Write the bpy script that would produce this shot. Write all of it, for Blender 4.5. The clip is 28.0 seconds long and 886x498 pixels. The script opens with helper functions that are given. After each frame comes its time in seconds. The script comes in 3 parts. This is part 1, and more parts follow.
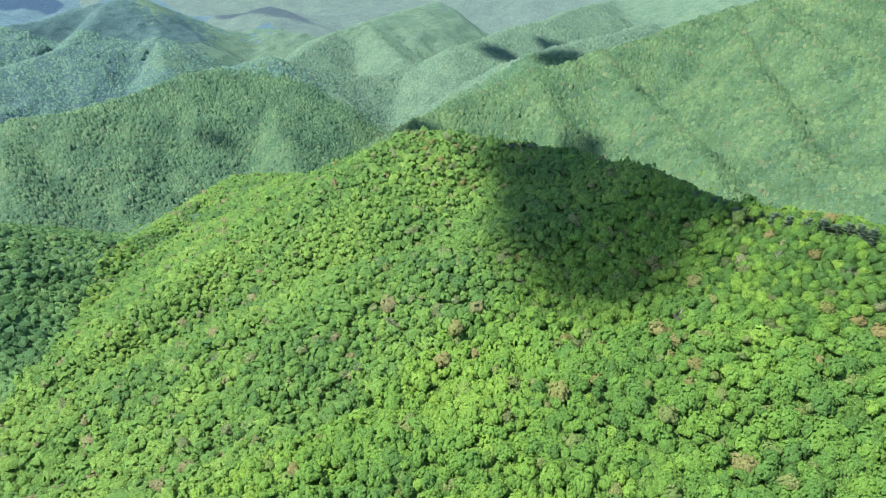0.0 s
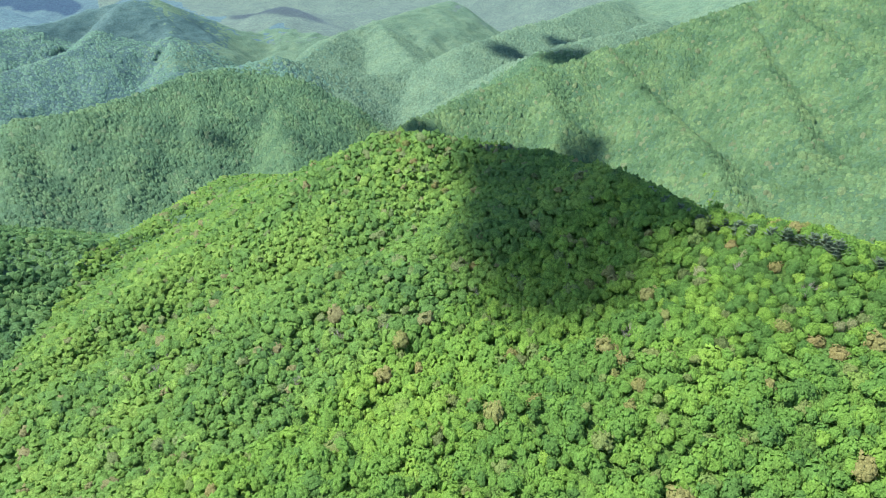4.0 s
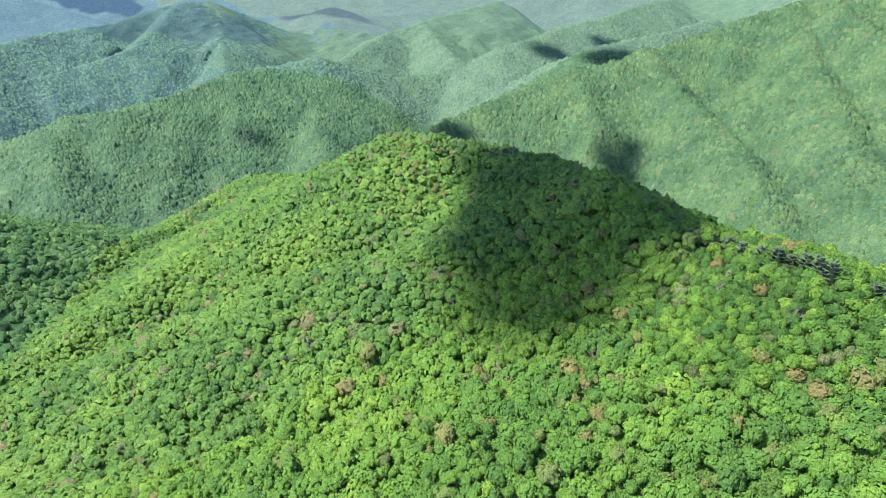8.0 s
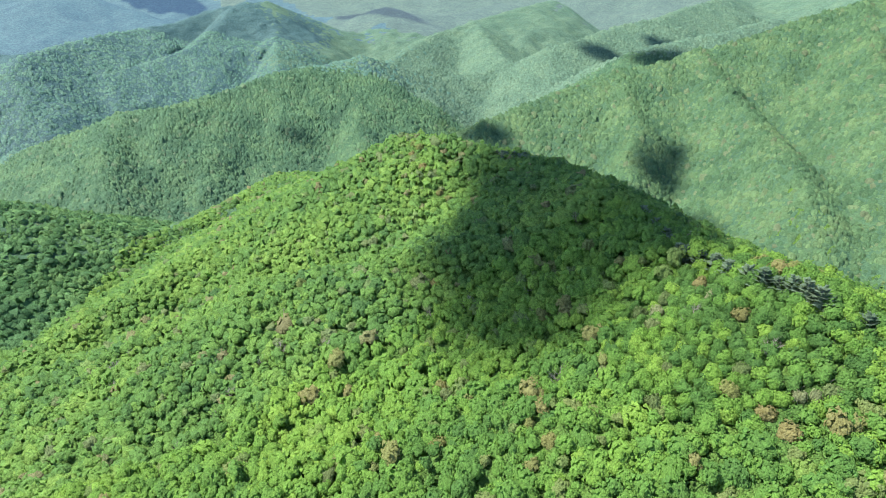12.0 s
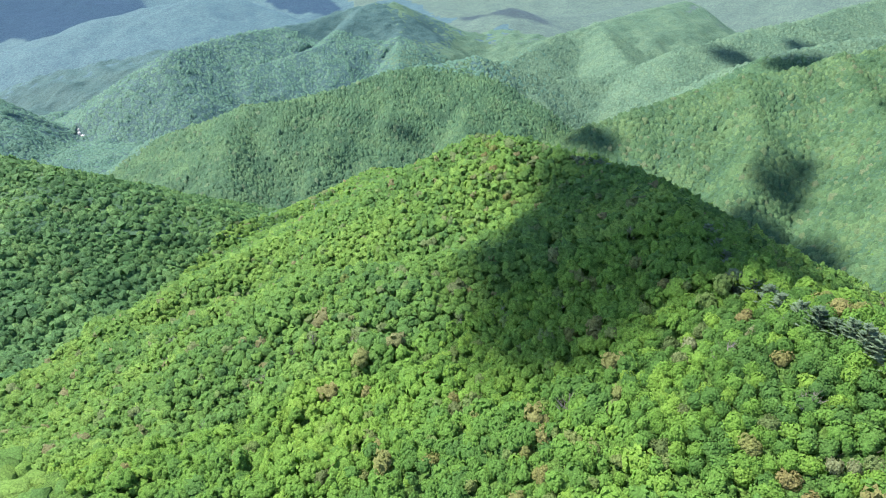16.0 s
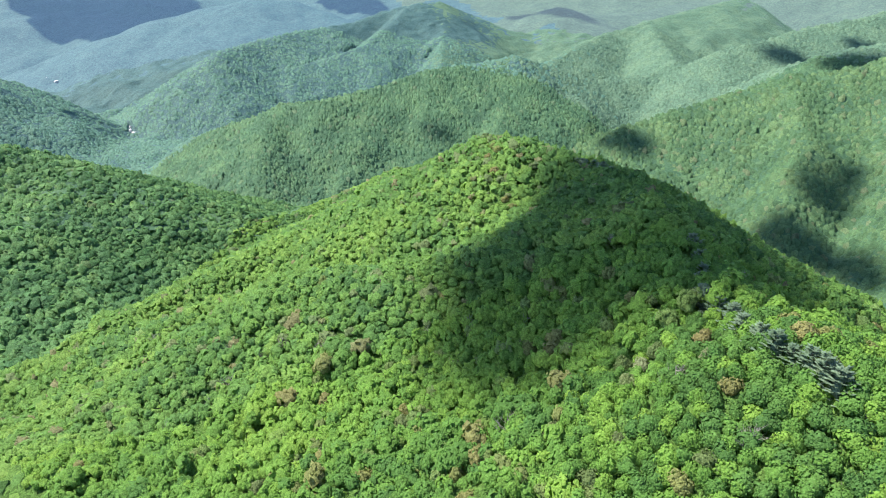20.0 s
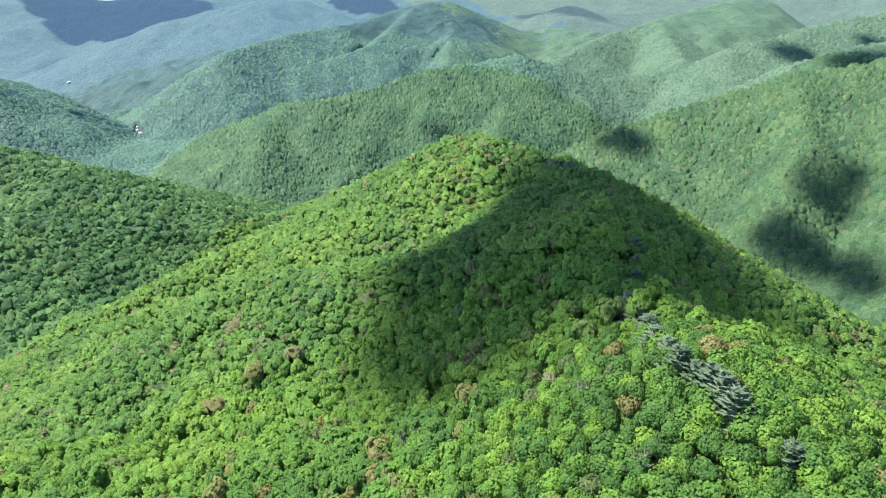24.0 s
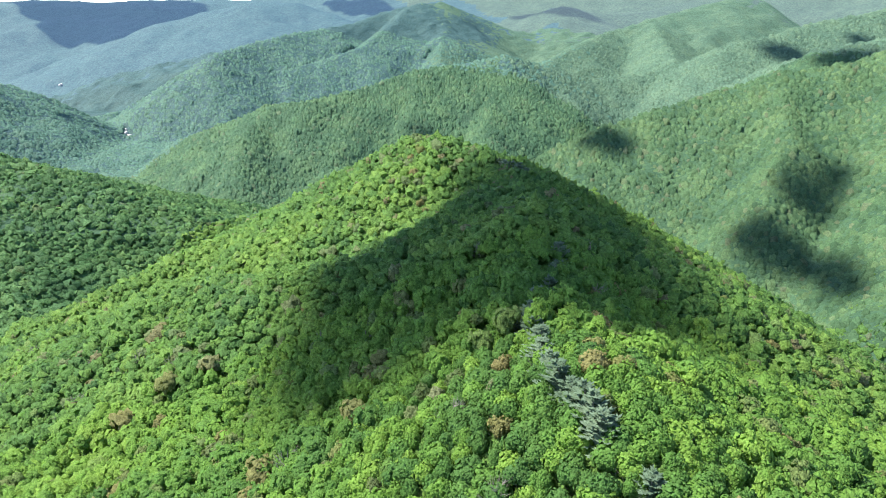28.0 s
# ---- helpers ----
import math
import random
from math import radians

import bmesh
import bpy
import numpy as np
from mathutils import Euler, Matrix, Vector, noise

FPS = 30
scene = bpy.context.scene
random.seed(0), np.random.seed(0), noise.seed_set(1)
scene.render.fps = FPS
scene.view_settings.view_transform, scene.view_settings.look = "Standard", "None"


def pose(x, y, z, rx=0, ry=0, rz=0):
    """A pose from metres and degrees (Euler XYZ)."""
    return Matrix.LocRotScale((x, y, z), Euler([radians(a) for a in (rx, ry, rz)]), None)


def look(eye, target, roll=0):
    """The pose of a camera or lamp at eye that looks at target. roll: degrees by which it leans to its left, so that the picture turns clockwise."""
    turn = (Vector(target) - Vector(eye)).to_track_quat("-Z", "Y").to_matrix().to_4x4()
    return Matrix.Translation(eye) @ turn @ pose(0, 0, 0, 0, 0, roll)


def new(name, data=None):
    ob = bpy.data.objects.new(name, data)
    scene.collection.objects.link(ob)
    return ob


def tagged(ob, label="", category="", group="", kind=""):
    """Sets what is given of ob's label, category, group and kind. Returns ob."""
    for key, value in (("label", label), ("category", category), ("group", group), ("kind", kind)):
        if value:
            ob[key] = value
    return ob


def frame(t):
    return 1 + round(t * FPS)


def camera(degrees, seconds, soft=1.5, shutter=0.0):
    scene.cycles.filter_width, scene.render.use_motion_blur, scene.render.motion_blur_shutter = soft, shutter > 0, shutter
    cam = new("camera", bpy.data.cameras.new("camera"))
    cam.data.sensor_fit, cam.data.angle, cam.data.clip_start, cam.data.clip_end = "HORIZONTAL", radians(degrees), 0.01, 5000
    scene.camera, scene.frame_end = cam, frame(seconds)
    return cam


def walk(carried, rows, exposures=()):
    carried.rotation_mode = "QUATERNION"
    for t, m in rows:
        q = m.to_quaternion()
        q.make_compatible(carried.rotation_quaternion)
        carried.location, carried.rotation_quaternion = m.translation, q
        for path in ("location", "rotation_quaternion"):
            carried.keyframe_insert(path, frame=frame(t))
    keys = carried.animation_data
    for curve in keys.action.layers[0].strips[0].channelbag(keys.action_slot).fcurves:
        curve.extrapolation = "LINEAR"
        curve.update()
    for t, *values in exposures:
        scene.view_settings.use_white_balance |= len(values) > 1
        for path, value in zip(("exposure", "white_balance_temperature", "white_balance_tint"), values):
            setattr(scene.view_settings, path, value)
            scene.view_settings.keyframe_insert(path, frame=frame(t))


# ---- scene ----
cam = camera(71.82, 28.0, soft=0.62)
PATH = [
    (0, (-0.31, -0.72, 299.94), (-0.33, 18.13, 293.27), 0.51),
    (0.5, (3.42, 1.03, 299.81), (3.28, 19.88, 293.13), 0.42),
    (1, (7.16, 2.80, 299.70), (6.94, 21.64, 293.00), 0.35),
    (1.5, (10.90, 4.58, 299.60), (10.59, 23.42, 292.90), 0.30),
    (2, (14.64, 6.38, 299.52), (14.26, 25.21, 292.81), 0.29),
    (2.5, (18.39, 8.18, 299.44), (17.94, 27.02, 292.74), 0.32),
    (3, (22.14, 9.98, 299.38), (21.63, 28.82, 292.68), 0.26),
    (3.5, (25.88, 11.78, 299.33), (25.31, 30.61, 292.61), 0.24),
    (4, (29.61, 13.55, 299.28), (28.99, 32.39, 292.58), 0.20),
    (4.5, (33.32, 15.30, 299.24), (32.65, 34.13, 292.55), 0.16),
    (5, (37.02, 17.01, 299.21), (36.30, 35.84, 292.52), 0.12),
    (5.5, (40.69, 18.70, 299.17), (39.92, 37.53, 292.46), 0.08),
    (6, (44.35, 20.37, 299.14), (43.50, 39.20, 292.45), 0.03),
    (6.5, (47.98, 22.05, 299.11), (46.99, 40.86, 292.41), 0.01),
    (7, (51.60, 23.73, 299.08), (50.38, 42.54, 292.37), -0.05),
    (7.5, (55.20, 25.44, 299.05), (53.53, 44.21, 292.35), -0.00),
    (8, (58.79, 27.18, 299.01), (56.62, 45.90, 292.32), 0.12),
    (8.5, (62.36, 28.96, 298.96), (59.74, 47.62, 292.28), 0.25),
    (9, (65.92, 30.77, 298.91), (62.93, 49.38, 292.22), 0.30),
    (9.5, (69.46, 32.63, 298.85), (66.11, 51.17, 292.16), 0.29),
    (10, (72.99, 34.52, 298.78), (69.38, 53.02, 292.08), 0.26),
    (10.5, (76.49, 36.44, 298.69), (72.74, 54.91, 291.99), 0.21),
    (11, (79.96, 38.40, 298.58), (76.15, 56.86, 291.88), 0.20),
    (11.5, (83.41, 40.40, 298.45), (79.56, 58.85, 291.76), 0.23),
    (12, (86.83, 42.43, 298.31), (82.96, 60.88, 291.61), 0.19),
    (12.5, (90.20, 44.51, 298.14), (86.32, 62.95, 291.43), 0.17),
    (13, (93.54, 46.63, 297.96), (89.52, 65.04, 291.26), 0.18),
    (13.5, (96.83, 48.81, 297.76), (92.60, 67.18, 291.07), 0.20),
    (14, (100.07, 51.04, 297.54), (95.48, 69.32, 290.85), 0.25),
    (14.5, (103.26, 53.34, 297.32), (98.14, 71.48, 290.62), 0.33),
    (15, (106.38, 55.70, 297.09), (100.49, 73.61, 290.40), 0.45),
    (15.5, (109.45, 58.14, 296.86), (102.73, 75.75, 290.17), 0.65),
    (16, (112.45, 60.63, 296.64), (105.07, 77.98, 289.95), 0.73),
    (16.5, (115.39, 63.19, 296.42), (107.59, 80.34, 289.73), 0.78),
    (17, (118.28, 65.78, 296.23), (110.21, 82.81, 289.53), 0.80),
    (17.5, (121.12, 68.41, 296.04), (112.86, 85.35, 289.35), 0.78),
    (18, (123.92, 71.06, 295.88), (115.52, 87.93, 289.19), 0.72),
    (18.5, (126.68, 73.71, 295.74), (118.17, 90.52, 289.05), 0.65),
    (19, (129.42, 76.35, 295.62), (120.80, 93.11, 288.92), 0.60),
    (19.5, (132.13, 78.98, 295.52), (123.43, 95.70, 288.82), 0.55),
    (20, (134.82, 81.59, 295.43), (126.06, 98.27, 288.73), 0.53),
    (20.5, (137.50, 84.19, 295.35), (128.67, 100.83, 288.65), 0.55),
    (21, (140.15, 86.77, 295.27), (131.27, 103.39, 288.56), 0.50),
    (21.5, (142.78, 89.35, 295.17), (133.83, 105.93, 288.46), 0.46),
    (22, (145.37, 91.92, 295.05), (136.36, 108.47, 288.34), 0.41),
    (22.5, (147.92, 94.51, 294.90), (138.86, 111.03, 288.19), 0.37),
    (23, (150.43, 97.10, 294.72), (141.32, 113.59, 288.01), 0.32),
    (23.5, (152.89, 99.72, 294.50), (143.73, 116.18, 287.78), 0.27),
    (24, (155.31, 102.35, 294.26), (146.13, 118.80, 287.55), 0.22),
    (24.5, (157.71, 104.99, 293.99), (148.48, 121.42, 287.29), 0.22),
    (25, (160.08, 107.66, 293.71), (150.83, 124.07, 287.01), 0.14),
    (25.5, (162.44, 110.34, 293.43), (153.15, 126.73, 286.73), 0.11),
    (26, (164.79, 113.03, 293.15), (155.48, 129.42, 286.45), 0.10),
    (26.5, (167.13, 115.75, 292.87), (157.80, 132.12, 286.18), 0.10),
    (27, (169.47, 118.47, 292.60), (160.12, 134.84, 285.91), 0.09),
    (27.5, (171.80, 121.22, 292.35), (162.49, 137.61, 285.66), 0.06),
    (28, (174.13, 123.97, 292.10), (164.92, 140.43, 285.43), 0.01),
]
walk(cam, [(t, look(eye, target, roll)) for t, eye, target, roll in PATH], [(0, 1.5), (28, 1.5)])

# ---------------------------------------------------------------- light
SUN_AZIMUTH, SUN_ELEVATION = 252.0, 57.0          # compass degrees (0 = +y, clockwise), height above the horizon
_a, _e = radians(SUN_AZIMUTH), radians(SUN_ELEVATION)
TO_SUN = Vector((math.sin(_a) * math.cos(_e), math.cos(_a) * math.cos(_e), math.sin(_e)))

world = bpy.data.worlds.new("sky")
scene.world = world
world.use_nodes = True
_n, _l = world.node_tree.nodes, world.node_tree.links
_n.clear()
_sky = _n.new("ShaderNodeTexSky")
_sky.sky_type, _sky.sun_disc = "NISHITA", False
_sky.sun_elevation, _sky.sun_rotation = _e, _a
_sky.altitude, _sky.air_density, _sky.dust_density = 900, 1.0, 0.7
_bg = _n.new("ShaderNodeBackground")
_bg.inputs["Strength"].default_value = 0.135
_out = _n.new("ShaderNodeOutputWorld")
_l.new(_sky.outputs[0], _bg.inputs["Color"])
_l.new(_bg.outputs[0], _out.inputs["Surface"])

_s = bpy.data.lights.new("sun", "SUN")
_s.energy, _s.angle, _s.color = 4.6, radians(0.9), (1.0, 0.945, 0.895)
sun = new("sun", _s)
sun.matrix_world = look(TO_SUN * 100, (0, 0, 0))

# ---------------------------------------------------------------- materials


def nodes_of(name):
    m = bpy.data.materials.new(name)
    m.use_nodes = True
    m.node_tree.nodes.clear()
    return m, m.node_tree.nodes, m.node_tree.links


def ramp(n, stops):
    r = n.new("ShaderNodeValToRGB")
    e = r.color_ramp.elements
    while len(e) < len(stops):
        e.new(0.5)
    for el, (p, c) in zip(e, stops):
        el.position, el.color = p, (*c, 1)
    return r


def leaf_material(name, stops, source="tint", gloss=0.12, through_leaf=0.48, vary=0.3, clump=0.42, lump=1.5, relief=0.45, mottle=0.35, glow=None):
    """Foliage: one colour a tree along the stops, broken up clump by clump; clump and lump are the sizes in metres of its leaf bunches and boughs."""
    m, n, l = nodes_of(name)
    co = n.new("ShaderNodeTexCoord")
    if source == "tint":
        s = n.new("ShaderNodeAttribute")
        s.attribute_name = "tint"
        value = s.outputs["Fac"]
    else:
        value = n.new("ShaderNodeObjectInfo").outputs["Random"]
    r = ramp(n, stops)
    l.new(value, r.inputs[0])
    geo = n.new("ShaderNodeNewGeometry")
    isl = n.new("ShaderNodeMapRange")
    isl.inputs["To Min"].default_value, isl.inputs["To Max"].default_value = 1 - vary, 1 + vary
    l.new(geo.outputs["Random Per Island"], isl.inputs["Value"])
    cells = n.new("ShaderNodeTexVoronoi")
    cells.inputs["Scale"].default_value = 1 / clump
    l.new(co.outputs["Object"], cells.inputs["Vector"])
    bough = n.new("ShaderNodeTexNoise")
    bough.inputs["Scale"].default_value, bough.inputs["Detail"].default_value = 1 / lump, 4
    l.new(co.outputs["Object"], bough.inputs["Vector"])
    tone = n.new("ShaderNodeSeparateColor")
    l.new(cells.outputs["Color"], tone.inputs[0])
    mott = n.new("ShaderNodeMapRange")
    mott.inputs["To Min"].default_value, mott.inputs["To Max"].default_value = 1 - mottle, 1 + mottle
    l.new(tone.outputs[0], mott.inputs["Value"])
    mul = n.new("ShaderNodeMath")
    mul.operation = "MULTIPLY"
    l.new(isl.outputs[0], mul.inputs[0])
    l.new(mott.outputs[0], mul.inputs[1])
    vm = n.new("ShaderNodeVectorMath")
    vm.operation = "SCALE"
    l.new(r.outputs[0], vm.inputs[0])
    l.new(mul.outputs[0], vm.inputs["Scale"])
    b1, b2 = n.new("ShaderNodeBump"), n.new("ShaderNodeBump")
    b1.inputs["Distance"].default_value = relief * lump * 1.4
    l.new(bough.outputs["Fac"], b1.inputs["Height"])
    b2.invert = True
    b2.inputs["Distance"].default_value = relief * clump * 2.4
    l.new(cells.outputs["Distance"], b2.inputs["Height"])
    l.new(b1.outputs[0], b2.inputs["Normal"])
    b = n.new("ShaderNodeBsdfPrincipled")
    b.inputs["Roughness"].default_value = 0.6
    b.inputs["Specular IOR Level"].default_value = gloss
    l.new(vm.outputs[0], b.inputs["Base Color"])
    l.new(b2.outputs[0], b.inputs["Normal"])
    # glow stands in for haze, added as emission
    if glow:
        b.inputs["Emission Color"].default_value, b.inputs["Emission Strength"].default_value = (*glow, 1), 1.0
    t = n.new("ShaderNodeBsdfTranslucent")
    l.new(vm.outputs[0], t.inputs["Color"])
    mix = n.new("ShaderNodeMixShader")
    mix.inputs[0].default_value = through_leaf
    l.new(b.outputs[0], mix.inputs[1])
    l.new(t.outputs[0], mix.inputs[2])
    o = n.new("ShaderNodeOutputMaterial")
    l.new(mix.outputs[0], o.inputs["Surface"])
    return m


def plain_material(name, a, b, scale=1.0, roughness=0.85, bump=0.3):
    """A rough surface that wanders between two colours at two scales."""
    m, n, l = nodes_of(name)
    co = n.new("ShaderNodeTexCoord")
    t1, t2 = n.new("ShaderNodeTexNoise"), n.new("ShaderNodeTexNoise")
    t1.inputs["Scale"].default_value, t1.inputs["Detail"].default_value = scale, 6
    t2.inputs["Scale"].default_value, t2.inputs["Detail"].default_value = scale * 14, 3
    mx = n.new("ShaderNodeMath")
    mx.operation = "ADD"
    for t in (t1, t2):
        l.new(co.outputs["Object"], t.inputs["Vector"])
    l.new(t1.outputs["Fac"], mx.inputs[0])
    l.new(t2.outputs["Fac"], mx.inputs[1])
    r = ramp(n, [(0.38, a), (0.62, b)])
    half = n.new("ShaderNodeMath")
    half.operation = "MULTIPLY"
    half.inputs[1].default_value = 0.5
    l.new(mx.outputs[0], half.inputs[0])
    l.new(half.outputs[0], r.inputs[0])
    p = n.new("ShaderNodeBsdfPrincipled")
    p.inputs["Roughness"].default_value = roughness
    p.inputs["Specular IOR Level"].default_value = 0.2
    l.new(r.outputs[0], p.inputs["Base Color"])
    bp = n.new("ShaderNodeBump")
    bp.inputs["Strength"].default_value = bump
    l.new(t2.outputs["Fac"], bp.inputs["Height"])
    l.new(bp.outputs[0], p.inputs["Normal"])
    o = n.new("ShaderNodeOutputMaterial")
    l.new(p.outputs[0], o.inputs["Surface"])
    return m


SPRING = [(0.0, (0.080, 0.178, 0.044)), (0.2, (0.103, 0.218, 0.047)), (0.42, (0.130, 0.258, 0.050)), (0.66, (0.160, 0.296, 0.052)),
          (0.86, (0.196, 0.332, 0.058)), (0.90, (0.146, 0.222, 0.068)), (0.95, (0.172, 0.228, 0.074)), (0.975, (0.204, 0.226, 0.078)), (0.99, (0.222, 0.220, 0.084))]
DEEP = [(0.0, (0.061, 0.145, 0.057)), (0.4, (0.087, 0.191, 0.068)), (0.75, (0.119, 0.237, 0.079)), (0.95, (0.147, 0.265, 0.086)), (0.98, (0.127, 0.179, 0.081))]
# Haze put into colour: stands farther off get paler, bluer greens.
MIXED_HAZED = [(0.0, (0.065, 0.139, 0.079)), (0.35, (0.083, 0.174, 0.094)), (0.6, (0.103, 0.203, 0.103)), (0.86, (0.131, 0.237, 0.114)), (0.95, (0.129, 0.199, 0.111))]
COOL_HAZED = [(0.0, (0.102, 0.188, 0.127)), (0.5, (0.129, 0.225, 0.147)), (1.0, (0.160, 0.258, 0.159))]
WARM_HAZED = [(0.0, (0.059, 0.126, 0.061)), (0.35, (0.083, 0.165, 0.076)), (0.6, (0.105, 0.195, 0.087)), (0.86, (0.138, 0.229, 0.098)), (0.95, (0.139, 0.187, 0.097))]
TEAL_HAZED = [(0.0, (0.087, 0.184, 0.141)), (0.5, (0.112, 0.226, 0.167)), (1.0, (0.140, 0.259, 0.181))]
BLUE_HAZED = [(0.0, (0.066, 0.134, 0.131)), (0.5, (0.083, 0.163, 0.157)), (1.0, (0.100, 0.186, 0.169))]
# SPRING dimmed and made bluer: haze on the farther hillside, put into colour.
SPRING_HAZED = [(p, (r * 0.93, g * 0.93, b * 1.14)) for p, (r, g, b) in SPRING]
M_SPRING = leaf_material("spring_leaves", SPRING, clump=0.42, lump=1.3, relief=0.26, vary=0.09, mottle=0.26)
M_SPRING_OB = leaf_material("spring_leaves_single", [(p / 0.86, c) for p, c in SPRING[:5]], source="object", clump=0.38, lump=1.3, relief=0.26, vary=0.09, mottle=0.26)
M_SPRING_HAZED = leaf_material("spring_leaves_hazed", SPRING_HAZED, clump=0.55, lump=1.6, relief=0.26, vary=0.09, mottle=0.26)
M_TEAL_HAZED = leaf_material("leaves_bluish_haze", TEAL_HAZED, clump=3.2, lump=8.0, relief=0.14, mottle=0.18, vary=0.06)
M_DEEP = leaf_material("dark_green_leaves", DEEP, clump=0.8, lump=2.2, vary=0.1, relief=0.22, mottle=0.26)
M_MIXED_HAZED = leaf_material("mixed_green_leaves_hazed", MIXED_HAZED, clump=1.4, lump=3.2, mottle=0.2, vary=0.14, relief=0.2)
M_WARM_HAZED = leaf_material("light_green_leaves_hazed", WARM_HAZED, clump=1.4, lump=3.2, mottle=0.2, vary=0.14, relief=0.2)
M_COOL_HAZED = leaf_material("green_leaves_beyond_hazed", COOL_HAZED, clump=3.2, lump=8.0, relief=0.16, mottle=0.2, vary=0.0)
M_BLUE_HAZED = leaf_material("leaves_blue_haze", BLUE_HAZED, clump=3.6, lump=9.0, relief=0.16, mottle=0.2, vary=0.0)
M_UNDER = leaf_material("undergrowth_leaves", [(0.0, (0.10, 0.205, 0.05)), (1.0, (0.16, 0.29, 0.06))], clump=0.6, lump=2.0, relief=0.6, vary=0.0)
M_NEEDLE = leaf_material("pine_needles", [(0.0, (0.135, 0.208, 0.128)), (0.5, (0.170, 0.248, 0.156)), (1.0, (0.205, 0.285, 0.186))], source="object", through_leaf=0.5, gloss=0.05, vary=0.16, relief=0.12, mottle=0.2)
# dark green leaves, passing cloud shade mixed into the colour
M_FULL_DIMMED = leaf_material("full_green_leaves_dimmed", [(0.0, (0.074, 0.164, 0.042)), (1.0, (0.112, 0.226, 0.050))], source="object", clump=0.38, lump=1.3, relief=0.26, vary=0.09, mottle=0.26)
M_BUDS = leaf_material("tan_leaves", [(0.0, (0.175, 0.235, 0.070)), (0.6, (0.225, 0.240, 0.082)), (1.0, (0.265, 0.240, 0.098))], source="object", clump=0.38, lump=1.3, relief=0.34, vary=0.09, mottle=0.25)
M_SPARSE = leaf_material("grey_green_leaves", [(0.0, (0.13, 0.19, 0.065)), (1.0, (0.17, 0.215, 0.085))], source="object", clump=0.38, lump=1.3, relief=0.34, vary=0.09, mottle=0.25)
M_BLOSSOM = leaf_material("cream_blossom", [(0.0, (0.24, 0.28, 0.13)), (1.0, (0.30, 0.33, 0.18))], source="object", clump=0.38, lump=1.3, relief=0.34, vary=0.09, mottle=0.25)
# Haze over the farthest mountains is an emission glow in their leaves.
M_FAR_GLOW = leaf_material("distant_forest_haze_glow", [(0.0, (0.045, 0.095, 0.075)), (0.5, (0.06, 0.12, 0.092)), (1.0, (0.075, 0.14, 0.105))], clump=5.5, lump=14.0, relief=0.2, mottle=0.3, vary=0.0, glow=(0.062, 0.108, 0.192))
M_FAR_EAST_GLOW = leaf_material("distant_forest_pale_haze_glow", [(0.0, (0.055, 0.10, 0.06)), (0.5, (0.072, 0.125, 0.075)), (1.0, (0.09, 0.145, 0.085))], clump=5.5, lump=14.0, relief=0.2, mottle=0.3, vary=0.0, glow=(0.094, 0.129, 0.162))
M_BARK = plain_material("bark", (0.10, 0.085, 0.07), (0.22, 0.20, 0.175), 1.5)
M_FLOOR = plain_material("forest_floor", (0.03, 0.05, 0.018), (0.055, 0.08, 0.03), 0.05)
M_CLOUD = plain_material("cloud_white", (0.78, 0.78, 0.78), (0.85, 0.85, 0.85), 0.01, 1.0, 0.0)

# ---------------------------------------------------------------- the lie of the land
# Each ridge: fall of its flanks, roundness of its crest, then points (x, y, height of the tree tops) along the crest.
TOPS = 14.0
RIDGES = []


def ridge(fall, roundness, *crest):
    RIDGES.append((fall, roundness, crest))


# the hill: its crest from the summit round to the pines and on
ridge(0.64, 11, (-24, 450, 228), (2, 436, 234), (44, 428, 228), (76, 388, 227), (103, 335, 231), (121, 270, 228), (149, 228, 232), (173, 206, 229), (214, 160, 219), (279, 100, 201), (358, 40, 175))
ridge(0.62, 13, (76, 388, 228), (51, 300, 212), (8, 286, 203), (-40, 280, 190), (-92, 272, 168), (-137, 262, 147), (-218, 228, 115))
ridge(0.64, 12, (-24, 450, 226), (-61, 436, 209), (-127, 418, 172), (-167, 370, 150), (-202, 310, 127), (-231, 262, 107))
ridge(0.56, 14, (-24, 450, 225), (-65, 476, 208), (-109, 509, 184), (-167, 618, 160), (-223, 664, 149), (-252, 640, 132), (-283, 545, 116))
ridge(0.58, 14, (103, 318, 232), (160, 345, 203), (215, 365, 172), (275, 380, 140))
ridge(0.50, 20, (149, 226, 229), (99, 208, 198), (58, 190, 177), (-2, 181, 165), (-62, 172, 154), (-152, 160, 130))
ridge(0.45, 26, (58, 190, 179), (78, 120, 149), (67, 40, 109))
# the darker slope across the hollow
ridge(0.5, 20, (-253, 540, 106), (-322, 480, 135), (-375, 450, 152), (-450, 430, 167), (-522, 400, 187), (-590, 325, 205), (-680, 235, 225), (-800, 150, 250))
ridge(0.42, 26, (-450, 430, 166), (-382, 330, 145), (-303, 300, 122), (-238, 305, 109))
# the second ridge
ridge(0.70, 14, (-903, 965, 88), (-793, 970, 123), (-692, 1000, 160), (-619, 1020, 172), (-562, 1130, 190), (-501, 1225, 222), (-441, 1300, 230), (-375, 1375, 249), (-331, 1451, 226), (-241, 1550, 194), (-151, 1640, 199), (-61, 1740, 223), (19, 1830, 258))
ridge(0.66, 15, (-562, 1130, 178), (-520, 1060, 122), (-480, 980, 60))
ridge(0.66, 15, (-391, 1365, 231), (-332, 1210, 155), (-273, 1060, 94))
ridge(0.66, 15, (-692, 1000, 159), (-643, 880, 121), (-563, 780, 78))
